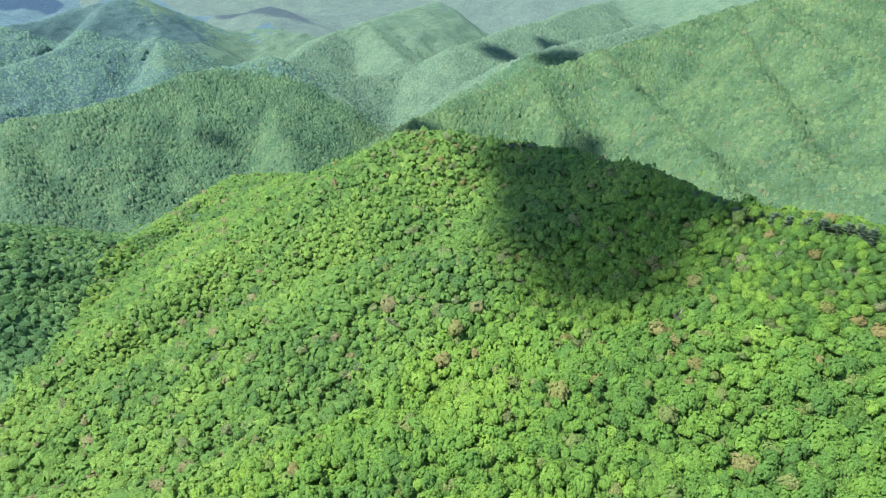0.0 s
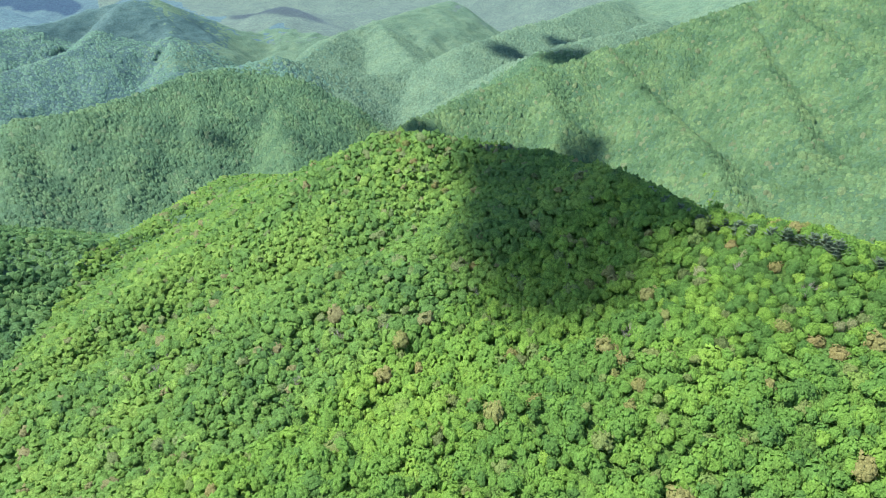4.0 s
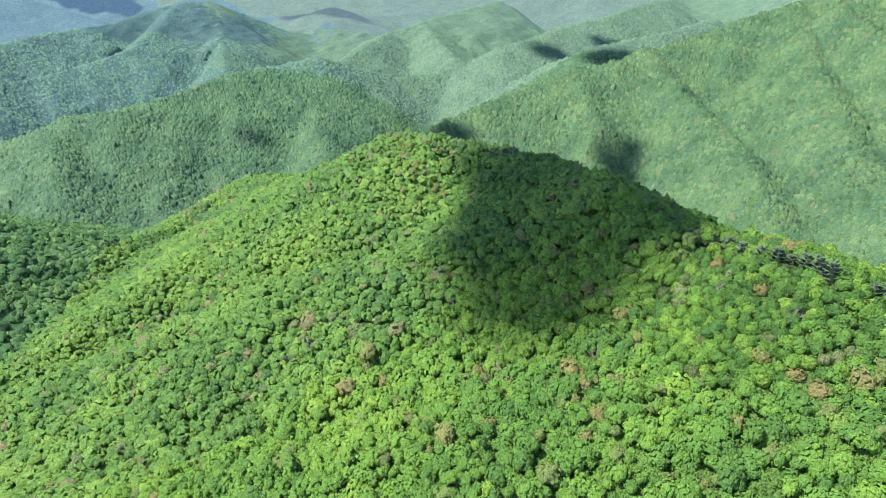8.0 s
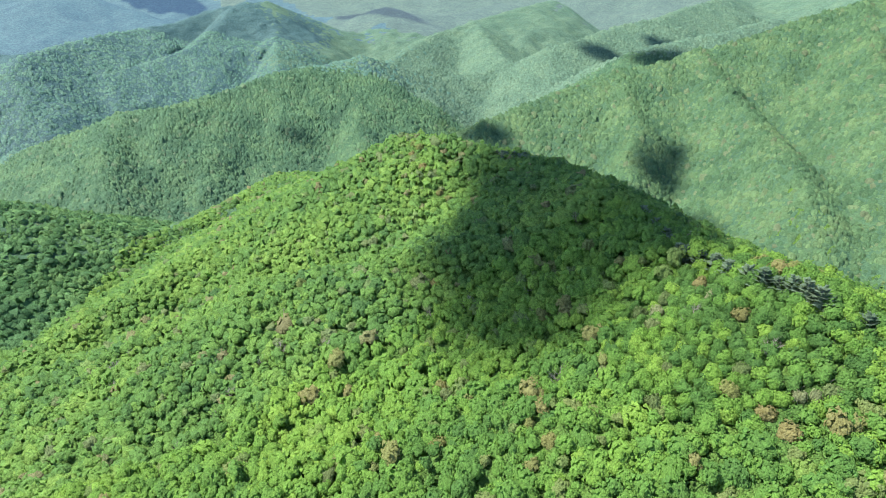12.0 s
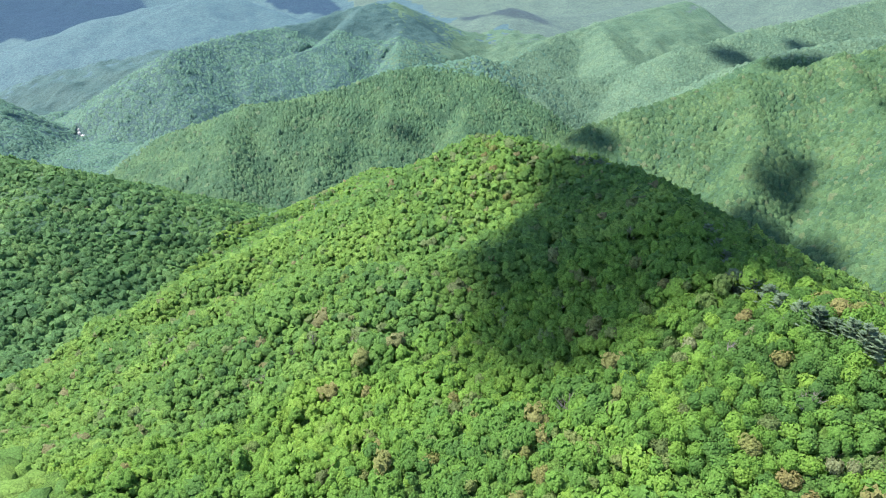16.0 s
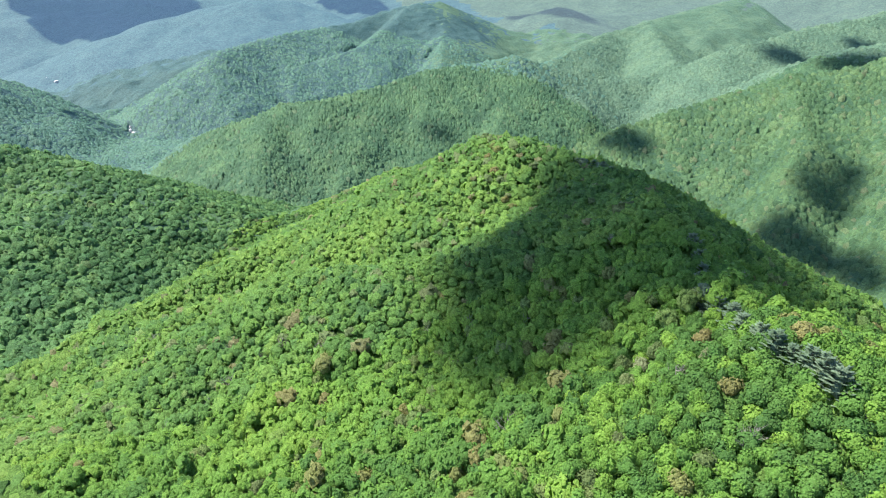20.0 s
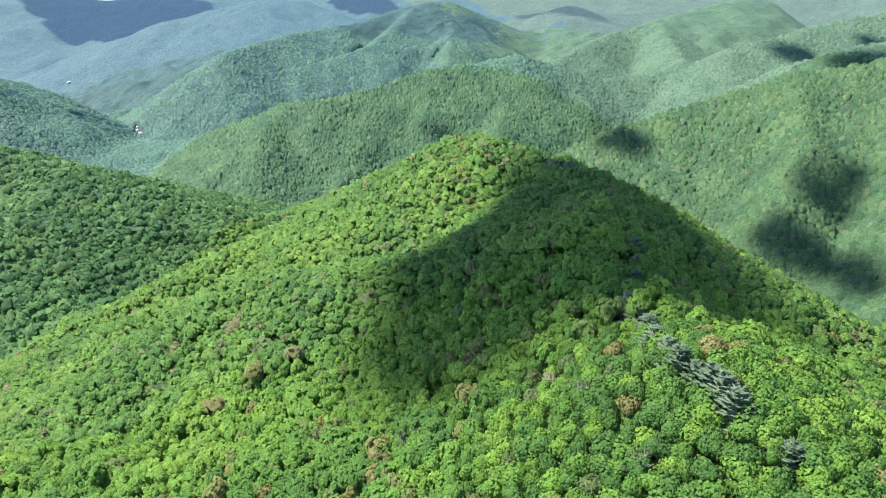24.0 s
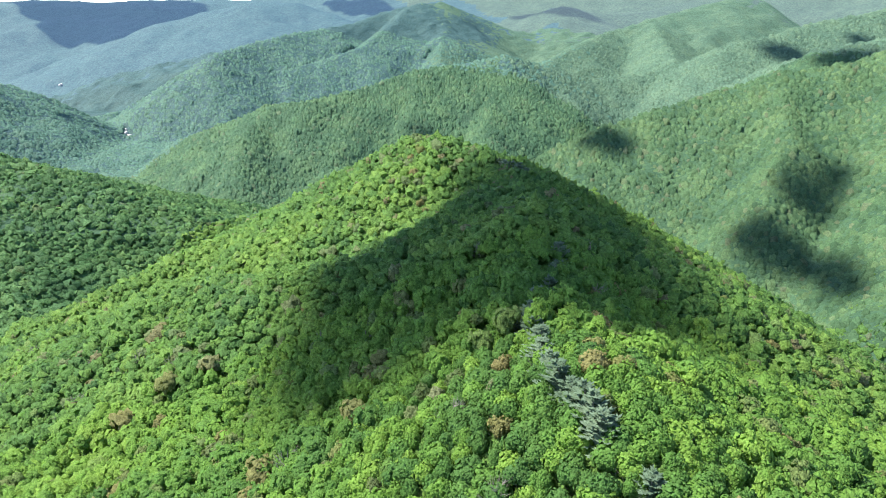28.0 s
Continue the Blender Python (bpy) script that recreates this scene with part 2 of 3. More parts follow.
# the long ridge beyond the hollow on the other hand
ridge(0.72, 10, (-156, 887, 109), (-96, 960, 145), (-47, 990, 169), (8, 1030, 190), (81, 1080, 216), (153, 1120, 237), (216, 1140, 249), (283, 1187, 268), (350, 1210, 285), (442, 1244, 317), (554, 1264, 351), (645, 1243, 378), (822, 1230, 419))
ridge(0.86, 9, (283, 1187, 274), (316, 1032, 212), (334, 942, 183), (339, 811, 160), (336, 725, 135))
ridge(0.86, 9, (153, 1120, 242), (178, 990, 177), (167, 860, 118))
ridge(0.86, 9, (542, 1240, 347), (495, 1038, 267), (470, 880, 212), (455, 800, 180))
ridge(0.76, 9, (581, 1163, 340), (584, 1048, 303), (594, 949, 272), (598, 863, 246), (649, 700, 216))
ridge(0.64, 10, (385, 752, 112), (430, 748, 132), (470, 715, 150), (520, 685, 164), (620, 640, 188))
ridge(0.62, 14, (142, 1443, 238), (199, 1405, 261), (273, 1440, 280), (405, 1548, 300), (536, 1718, 330))
ridge(0.62, 14, (19, 1690, 262), (110, 1790, 288), (190, 1910, 315), (290, 1995, 332), (401, 2170, 369), (521, 2350, 399), (702, 2700, 430))
# third row
ridge(0.64, 14, (-1558, 1230, 27), (-1456, 1282, 96), (-1395, 1363, 164), (-1370, 1476, 232), (-1380, 1625, 257), (-1349, 1804, 291), (-1283, 2001, 316), (-1227, 2174, 367), (-1148, 2289, 397), (-1099, 2381, 403), (-1025, 2482, 367), (-880, 2551, 307), (-772, 2653, 282))
ridge(0.64, 13, (-1369, 1288, 76), (-1311, 1450, 128), (-1233, 1612, 180), (-1192, 1728, 202), (-1131, 1900, 246), (-1148, 2200, 376))
ridge(0.62, 15, (-1099, 2381, 401), (-960, 2150, 283), (-862, 1950, 192))
ridge(0.62, 16, (-481, 1880, 207), (-441, 2065, 256), (-400, 2320, 296), (-300, 2440, 334), (-219, 2560, 363), (-119, 2680, 397), (-28, 2800, 420))
ridge(0.62, 15, (-300, 2440, 332), (-201, 2200, 263), (-131, 2000, 217))
ridge(0.62, 18, (-1587, 1128, 88), (-1560, 1035, 142), (-1530, 945, 173), (-1501, 800, 221), (-1501, 560, 261))
# far mountains
ridge(0.42, 40, (-1099, 2900, 360), (-899, 2923, 373), (-789, 2965, 405), (-672, 3106, 374), (-497, 3355, 392), (-409, 3575, 431), (-298, 3700, 444))
ridge(0.42, 40, (-2591, 1928, 188), (-2422, 1996, 281), (-2386, 2126, 339), (-2293, 2314, 392), (-2166, 2448, 432), (-2032, 2576, 433), (-1868, 2586, 387), (-1700, 2557, 334))
ridge(0.40, 50, (-4199, 1500, 418), (-3842, 2152, 454), (-3763, 2300, 473), (-3678, 2447, 472), (-3584, 2595, 464), (-3378, 2718, 480), (-3183, 2808, 482), (-2898, 3100, 482))
ridge(0.40, 50, (-2898, 3300, 515), (-2298, 3500, 527), (-1697, 3650, 539), (-1097, 3800, 540), (-497, 4000, 562), (303, 4100, 581), (1204, 3900, 588), (2203, 3300, 554))
ridge(0.42, 40, (702, 2700, 430), (1102, 2300, 445), (1302, 1800, 452), (1202, 1300, 453), (1000, 700, 316))

FLOOR_Z = 8.0
_lattice = np.random.default_rng(3).uniform(-1, 1, (128, 128))


def bumps(x, y, size):
    """Smooth random hills and dips of the given width, from -1 to 1."""
    u, v = np.asarray(x) / size, np.asarray(y) / size
    i, j = np.floor(u).astype(int), np.floor(v).astype(int)
    f, g = u - i, v - j
    f, g = f * f * (3 - 2 * f), g * g * (3 - 2 * g)
    p = lambda a, b: _lattice[a % 128, b % 128]
    return (p(i, j) * (1 - f) + p(i + 1, j) * f) * (1 - g) + (p(i, j + 1) * (1 - f) + p(i + 1, j + 1) * f) * g


def land(x, y):
    """Height of the ground at arrays x, y: the ridges melted together, their flanks cut by ravines."""
    x, y = np.asarray(x, float), np.asarray(y, float)
    k = 5.0
    total = np.exp(np.full(x.shape, FLOOR_Z) / k)
    high, crest_at = np.full(x.shape, -1e3), np.full(x.shape, FLOOR_Z)
    for fall, crest, pts in RIDGES:
        best, line = np.full(x.shape, -1e3), np.zeros(x.shape)
        for (ax, ay, az), (bx, by, bz) in zip(pts, pts[1:]):
            dx, dy = bx - ax, by - ay
            u = np.clip(((x - ax) * dx + (y - ay) * dy) / (dx * dx + dy * dy), 0, 1)
            d = np.hypot(x - ax - u * dx, y - ay - u * dy)
            on = az + u * (bz - az) - TOPS
            h = on - fall * (np.sqrt(d * d + crest * crest) - crest)
            line = np.where(h > best, on, line)
            best = np.maximum(best, h)
        crest_at = np.where(best > high, line, crest_at)
        high = np.maximum(high, best)
        total += np.exp(np.clip(best, -200, 600) / k)
    h = k * np.log(total)
    below = np.clip((crest_at - h) / 70, 0.12, 1)
    far = np.clip((np.hypot(x, y) - 450) / 500, 0, 1)
    wide = np.clip((np.hypot(x, y) - 1500) / 900, 0, 1)
    wx, wy = x + 35 * bumps(x + 900, y, 160), y + 35 * bumps(x, y + 700, 160)
    spur = 1 - 2 * np.abs(bumps(wx, wy, 150))
    rill = 1 - 2 * np.abs(bumps(wx + 333, wy + 555, 62))
    broad = 1 - 2 * np.abs(bumps(wx + 1200, wy - 800, 330))
    return h + below * (spur * (4 + 5 * far) + rill * (2.6 + 2 * far) + broad * 22 * wide) - below * far * 3 + 0.8 * bumps(x, y, 23)


def spread(lo, hi, fine_lo, fine_hi, step, grow):
    """Sample places: even steps inside the fine stretch, growing ones outside."""
    a = list(np.arange(fine_lo, fine_hi + step, step))
    s = step
    while a[-1] < hi:
        s *= grow
        a.append(a[-1] + s)
    s = step
    while a[0] > lo:
        s *= grow
        a.insert(0, a[0] - s)
    return np.array(a)


def mesh_from(name, verts, tris, tint=None, normals=None):
    me = bpy.data.meshes.new(name)
    me.vertices.add(len(verts))
    me.vertices.foreach_set("co", np.ascontiguousarray(verts, np.float32).ravel())
    me.loops.add(tris.size)
    me.loops.foreach_set("vertex_index", np.ascontiguousarray(tris, np.int32).ravel())
    me.polygons.add(len(tris))
    me.polygons.foreach_set("loop_start", np.arange(0, tris.size, 3, dtype=np.int32))
    me.polygons.foreach_set("loop_total", np.full(len(tris), 3, np.int32))
    if tint is not None:
        me.attributes.new("tint", "FLOAT", "POINT").data.foreach_set("value", np.ascontiguousarray(tint, np.float32))
    if normals is not None:
        me.polygons.foreach_set("use_smooth", np.ones(len(tris), bool))
        me.attributes.new("custom_normal", "FLOAT_VECTOR", "POINT").data.foreach_set("vector", np.ascontiguousarray(normals, np.float32).ravel())
    me.update(calc_edges=True)
    return me


gx = spread(-6500, 6500, -420, 340, 16, 1.04)
gy = spread(-3000, 6500, 90, 620, 16, 1.038)
_X, _Y = np.meshgrid(gx, gy)
_Z = land(_X, _Y) - 34 * np.clip((np.hypot(_X - 110, _Y - 60) - 1400) / 800, 0, 1)
_i = np.arange(len(gx) * len(gy)).reshape(len(gy), len(gx))
_q = np.stack([_i[:-1, :-1], _i[:-1, 1:], _i[1:, 1:], _i[1:, :-1]], -1).reshape(-1, 4)
ground = new("ground", mesh_from("ground", np.stack([_X, _Y, _Z], -1).reshape(-1, 3), np.concatenate([_q[:, [0, 1, 2]], _q[:, [0, 2, 3]]])))
ground.data.polygons.foreach_set("use_smooth", np.ones(len(ground.data.polygons), bool))
ground.data.materials.append(M_FLOOR)
tagged(ground, "steep mountain land under the woods, brown-green forest floor", "ground", kind="structure")

# ---------------------------------------------------------------- crowns
rng = np.random.default_rng(7)


def ico(sub):
    bm = bmesh.new()
    bmesh.ops.create_icosphere(bm, subdivisions=sub, radius=1)
    v = np.array([p.co[:] for p in bm.verts])
    f = np.array([[p.index for p in q.verts] for q in bm.faces])
    bm.free()
    return v, f


ICO = {s: ico(s) for s in (1, 2)}


def unit(v):
    return v / np.maximum(np.linalg.norm(v, axis=-1, keepdims=True), 1e-9)


def crown(clumps, lobes=7, sprays=0, low=-0.2, tall=1.12, round_off=0.62, inner=0.8, sink=0.1):
    """A crown one metre in radius about its middle: rounded bunches of leaves packed over a few big boughs round a core, and loose sprays standing off them.
    Gives its points, triangles and the way each point faces."""
    c = rng.normal(size=(lobes, 3))
    c[:, 2] = np.abs(c[:, 2]) * 0.75
    c = unit(c) * rng.uniform(0.42, 0.78, (lobes, 1))
    c[0] = (rng.uniform(-0.2, 0.2), rng.uniform(-0.2, 0.2), 0.5)
    r = rng.uniform(0.26, 0.5, lobes)

    def reach(d):
        b = d @ c.T
        disc = b * b - (c * c).sum(1) + r * r
        far = np.where(disc > 0, b + np.sqrt(np.maximum(disc, 0)), 0.3)
        return np.maximum(far.max(-1), 0.5), far.argmax(-1)

    t = math.tau * np.arange(5) / 5
    if clumps > 15:
        v, f = ICO[2 if clumps > 40 else 1]
        f = f[v[f][:, :, 2].mean(1) > -0.55]
    else:
        v = unit(np.concatenate([np.stack([np.cos(t), np.sin(t), np.full(5, -0.35)], -1), [(0, 0, 1.0)]]))
        f = np.array([(j, (j + 1) % 5, 5) for j in range(5)])
    core = v * (reach(v)[0] * inner)[:, None] * (1.08, 1.08, 1)
    V, F, N, n = [core], [f], [unit(v + (0, 0, 0.2))], len(core)
    turn = rng.uniform(0, math.tau)
    i = np.arange(clumps)
    z = 1 - (1 - low) * (i + 0.5) / max(clumps, 1)
    a, w = turn + i * 2.39996, np.sqrt(np.maximum(1 - z * z, 0))
    dirs = unit(np.stack([w * np.cos(a), w * np.sin(a), z], -1) + rng.normal(size=(clumps, 3)) * 0.55 / math.sqrt(max(clumps, 1)))
    far, which = reach(dirs)
    for d, g, q in zip(dirs, far, which):
        s = math.sqrt(2.1 / clumps) * rng.uniform(0.8, 1.35)
        p = d * (g * rng.uniform(0.9, 1.07) - 0.5 * s)
        up = unit(d + 0.7 * unit(p - c[q]) + rng.normal(size=3) * 0.25 + (0, 0, 0.15))
        e = unit(np.cross(up, rng.normal(size=3)))
        k = np.cross(up, e)
        t = turn + math.tau * (np.arange(5) + rng.uniform(-0.25, 0.25, 5)) / 5
        rim = (np.cos(t) * rng.uniform(0.75, 1.1, 5))[:, None] * e + (np.sin(t) * rng.uniform(0.75, 1.1, 5))[:, None] * k
        cap = np.concatenate([p + s * (rim + up * (rng.uniform(-0.05, 0.3, (5, 1)) - sink)), [p + s * up * rng.uniform(0.75, 1.0)]])
        V.append(cap)
        N.append(unit((1 - round_off) * unit(cap - p) + round_off * unit(cap * 0.6 + up * 0.6)))
        F.append(np.array([(j, (j + 1) % 5, 5) for j in range(5)]) + n)
        n += 6
    for _ in range(sprays):
        d = unit(dirs[rng.integers(clumps)] + rng.normal(size=3) * 0.3)
        p = d * reach(d[None])[0][0] * rng.uniform(0.95, 1.1)
        e = unit(np.cross(d, rng.normal(size=3)))
        k, s = np.cross(d, e), rng.uniform(0.07, 0.14)
        V.append(np.array([p + s * (e * u + k * t + d * o) for u, t, o in ((-0.8, -0.5, -0.3), (0.8, -0.45, 0.2), (rng.uniform(-0.3, 0.3), 0.9, 0.0))]))
        N.append(np.repeat(d[None], 3, 0))
        F.append(np.array([[0, 1, 2]]) + n)
        n += 3
    stretch = np.array((1, 1, tall))
    return np.concatenate(V) * stretch, np.concatenate(F), unit(np.concatenate(N) / stretch)


NEAR_CROWNS = [crown(110, 11, 120, inner=0.83) for _ in range(8)]
EDGE_CROWNS = [crown(62, 10, 28, inner=0.83) for _ in range(12)]
CROWNS_0 = [crown(28, 9, 10, inner=0.83, sink=0.2) for _ in range(14)]
CROWNS_1 = [crown(18, 8, 4, round_off=0.7, inner=0.85, sink=0.3) for _ in range(14)]
UPPER_CROWNS = [crown(10, 6, round_off=0.78, inner=0.93, sink=0.4) for _ in range(14)]
SLOPE_CROWNS = [crown(8, 6, round_off=0.76, inner=0.9, sink=0.4) for _ in range(14)]
CROWNS_2 = [crown(5, 6, round_off=0.76, inner=0.88, sink=0.4) for _ in range(12)]


def far_crown():
    """A small round crown for trees that stand far off."""
    a = math.tau * (np.arange(4) + rng.uniform(-0.25, 0.25, 4)) / 4
    low, high = rng.uniform(0.8, 1.1, 4), rng.uniform(0.5, 0.85, 4)
    v = [(r * math.cos(t), r * math.sin(t), rng.uniform(-1.1, -0.8)) for t, r in zip(a, low)]
    v += [(r * math.cos(t + 0.7), r * math.sin(t + 0.7), rng.uniform(0.4, 0.75)) for t, r in zip(a, high)]
    v.append((rng.uniform(-0.25, 0.25), rng.uniform(-0.25, 0.25), rng.uniform(0.85, 1.1)))
    f = []
    for i in range(4):
        j = (i + 1) % 4
        f += [(i, j, 4 + i), (j, 4 + j, 4 + i), (4 + i, 4 + j, 8)]
    v = np.array(v)
    return v, np.array(f), unit(0.75 * v * (1, 1, 0.6) + (0, 0, 0.5) + rng.normal(size=v.shape) * 0.1)


CROWNS_3 = [far_crown() for _ in range(16)]


CLEARINGS = [(-1392, 1162, 15), (-1374, 1160, 13), (-1404, 1172, 12), (-2325, 1544, 20), (-2306, 1530, 16), (-2372, 1538, 12), (-2196, 1432, 13), (-2176, 1440, 13)]


def open_ground(x, y):
    """True inside the clearings with houses."""
    m = np.zeros(np.shape(x), bool)
    for cx, cy, r in CLEARINGS:
        m |= np.hypot(x - cx, y - cy) < r
    return m


PINES_AT = [(118, 298), (122, 286), (124, 273), (125, 262), (126, 255), (127.5, 248), (131, 244), (134.5, 238.5), (137, 232.5), (141, 226.5), (144, 222), (147.5, 219.5), (150.5, 217), (153, 214), (155.5, 211),
            (165, 204), (186, 190), (192, 183), (196, 178), (41, 424), (45, 421), (48, 417), (53, 414), (57, 411), (60, 407), (65, 403)]
# trees that stand out among the green by their colour
TAN_AT = [(-13, 421), (-9, 426), (-2, 407), (-14, 433), (18, 385), (12, 389), (-45, 304), (-28, 278), (36, 272), (49, 220), (80, 193), (87, 186), (55, 190), (138, 184), (131, 191), (142, 179), (149, 254), (161, 374),
          (175, 310), (150, 294), (160, 411), (176, 276), (81, 242), (129, 231), (147, 236), (149, 227), (136, 300), (152, 349), (137, 212), (152, 247), (154, 230), (163, 233), (164, 345), (162, 461), (181, 334), (194, 332), (200, 334), (175, 267), (141, 261), (133, 285)]
GREY_AT = [(23, 183), (52, 214), (100, 205), (112, 226), (30, 200)]


def clear_of(places, x, y, r):
    """True farther than r from all the places."""
    m = np.ones(np.shape(x), bool)
    for ax, ay in places:
        m &= np.hypot(x - ax, y - ay) > r
    return m


def scatter(x0, x1, y0, y1, step):
    """Places on a shaken grid."""
    x, y = np.meshgrid(np.arange(x0, x1, step), np.arange(y0, y1, step * 0.87))
    x = x + (np.arange(x.shape[0]) % 2)[:, None] * step * 0.5
    x, y = x.ravel(), y.ravel()
    return x + rng.uniform(-0.3, 0.3, x.size) * step, y + rng.uniform(-0.3, 0.3, x.size) * step


def below_pines(x, y):
    """How far a place lies from the strip below the pines, its darker trees dimmed further by painted cloud shade."""
    u = np.clip(((x - 128) * 24 - (y - 231) * 41) / (24 ** 2 + 41 ** 2), 0, 1)
    return np.hypot(x - 128 - 24 * u, y - 231 + 41 * u)


def stand_tint(x, y, n):
    """A tree's colour along its stand's range: patches of a kind, with strays."""
    patch = 0.5 + 0.28 * np.sin(x * 0.045 + 2 * np.sin(y * 0.021)) * np.sin(y * 0.052 + 1.3 * np.sin(x * 0.027))
    # darker trees below the pines, with cloud shade put into their tint
    patch = patch - 0.22 * (below_pines(x, y) < 10)
    t = np.clip(patch + rng.normal(0, 0.16, n), 0, 0.86)
    stray = rng.random(n)
    often = 0.045 + 0.09 * np.exp(-((x + 8) ** 2 + (y - 420) ** 2) / 1800) + 0.05 * (bumps(x + 50, y, 60) > 0.35) + 0.06 * ((x > 158) & (y < 330))
    return np.where(stray > 1 - often, 0.88 + 0.11 * (stray - 1 + often) / often, t)


def land_normal(x, y, g=9.0):
    """The way the land faces at arrays x, y."""
    sx, sy = (land(x + g, y) - land(x - g, y)) / (2 * g), (land(x, y + g) - land(x, y - g)) / (2 * g)
    return unit(np.stack([-sx, -sy, np.ones_like(sx)], -1))


def woods(name, label, forms, x, y, step, material, full=0.74, uneven=0.9, flat=1.0, drape=0.35):
    """One stand of trees in one mesh."""
    z = land(x, y)
    n = len(x)
    radius = step * np.clip(full * np.exp(rng.normal(0, 0.30, n)), 0.42, 1.3)
    top = TOPS + rng.normal(0, uneven, n) + 0.8 * (radius - full * step)
    tint = stand_tint(x, y, n)
    lie = land_normal(x, y)
    which = rng.integers(len(forms), size=n)
    V, F, N, T, base = [], [], [], [], 0
    for j, (fv, ff, fn) in enumerate(forms):
        i = np.nonzero(which == j)[0]
        if not len(i):
            continue
        a = rng.uniform(0, math.tau, len(i))
        c1, s1 = np.cos(a)[:, None], np.sin(a)[:, None]
        ca, sa = c1 * radius[i][:, None], s1 * radius[i][:, None]
        oval = rng.uniform(0.85, 1.18, len(i))[:, None]
        px, py = fv[:, 0][None] * oval, fv[:, 1][None] / oval
        hz = radius[i] * flat * rng.uniform(0.9, 1.3, len(i))
        v = np.stack([x[i][:, None] + ca * px - sa * py, y[i][:, None] + sa * px + ca * py, (z[i] + top[i] - hz * 0.85)[:, None] + hz[:, None] * fv[:, 2][None]], -1)
        V.append(v.reshape(-1, 3))
        own = np.stack([c1 * fn[:, 0] - s1 * fn[:, 1], s1 * fn[:, 0] + c1 * fn[:, 1], np.broadcast_to(fn[:, 2], (len(i), len(fn)))], -1)
        N.append(unit((1 - drape) * own + drape * lie[i][:, None, :]).reshape(-1, 3))
        F.append((ff[None] + (base + np.arange(len(i)) * len(fv))[:, None, None]).reshape(-1, 3))
        T.append(np.repeat(tint[i], len(fv)))
        base += v.shape[0] * v.shape[1]
    ob = new(name, mesh_from(name, np.concatenate(V), np.concatenate(F), np.concatenate(T), np.concatenate(N)))
    ob.data.materials.append(material)
    return tagged(ob, label, "woods", kind="stuff")


def facing(x, y, slack=0.04):
    """True where the land tilts towards the middle of the camera's path rather than away behind a crest."""
    g = 12.0
    sx, sy = (land(x + g, y) - land(x - g, y)) / (2 * g), (land(x, y + g) - land(x, y - g)) / (2 * g)
    vx, vy, vz = 90 - x, 60 - y, 320 - land(x, y)
    return (-sx * vx - sy * vy + vz) / np.hypot(vx, vy) > -slack


def west_side(x, y):
    """The slope across the hollow, west of the hill."""
    return (x < -240 - 0.25 * (y - 300)) & (y < 840) & (np.hypot(x - 110, y - 60) < 880)


# bands of the plan, from the middle of the camera's path outwards
def band(x, y):
    """How far out from the camera's path a place lies: 0 the hill's near face, 1 the rest of the hill and the dark
    slope, 2 the ridges beyond, 3 and 4 far mountains.
    """
    d = np.hypot(x - 110, y - 60)
    return np.digitize(d, [300, 620, 1350, 2300])


def off_path(x, y):
    """Distance in plan from the straight line of the camera's path."""
    u = np.clip((x * 174 + y * 124) / (174 ** 2 + 124 ** 2), 0, 1)
    return np.hypot(x - 174 * u, y - 124 * u)


def shoulder(x, y):
    """The low shoulder that runs on behind the summit."""
    return (x > -300) & (x < -20) & (y > 440) & (y < 760) & (np.hypot(x - 110, y - 60) < 740)


def seen_face(x, y):
    """The part of the hill that the camera's views take in, cut to fit their lower and eastern edges."""
    return (y > np.where(x < 120, 150 - 0.244 * x, 120 + 0.9 * (x - 120))) & (x < 110 + 0.72 * y) & ((x > 0) | (y > 128 + 0.4 * np.maximum(0, -60 - x)))


def on_hill(x, y):
    """The hill's wooded face within the camera's views, without the hollow, the pines and the trees of other colours.
    """
    return (y > 20) & ~west_side(x, y) & (facing(x, y, 0.3) | shoulder(x, y)) & ((np.hypot(x - 110, y - 60) < 640) | shoulder(x, y)) & clear_of(PINES_AT, x, y, 2.3) & clear_of(TAN_AT + GREY_AT, x, y, 2.9) & seen_face(x, y)


single = None
for lo, hi, step, forms, label in ((0, 135, 3.6, EDGE_CROWNS, "bright spring-green hardwood forest on the lower edge of the hill above the hollow"),
                                   (135, 190, 3.6, CROWNS_0, "bright spring-green hardwood forest on the face of the hill nearest the hollow"),
                                   (190, 270, 3.9, CROWNS_1, "bright spring-green hardwood forest covering the near hillside"),
                                   (270, 400, 4.0, UPPER_CROWNS, "yellow-green spring hardwood forest on the upper hill"),
                                   (400, 760, 4.4, CROWNS_2, "fresh green hardwood forest on the shoulders of the hill")):
    x, y = scatter(-460, 640, -60, 770, step)
    h = off_path(x, y)
    k = on_hill(x, y) & (h >= lo) & (h < hi)
    if single is None:
        # the trees that stand apart as things: along the crest where the pines are, and those next to them
        x0, y0 = x, y
        single = np.argsort(np.where(k, np.hypot((x - 140) * 0.8, y - 212), 1e6))[:300]
        k[single] = False
    woods("hill_woods", label, forms, x[k], y[k], step, M_SPRING if hi < 200 else M_SPRING_HAZED, 0.75, 1.2 if hi < 200 else 0.65, 1.05 if hi < 200 else 0.88, 0.27 if hi < 200 else 0.38)
x, y = scatter(-900, 100, 60, 850, 5.6)
k = west_side(x, y) & facing(x, y, 0.35) & (y > 110 + 0.38 * np.maximum(0, -60 - x))
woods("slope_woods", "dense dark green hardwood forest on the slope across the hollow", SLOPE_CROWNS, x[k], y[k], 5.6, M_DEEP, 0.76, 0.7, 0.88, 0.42)

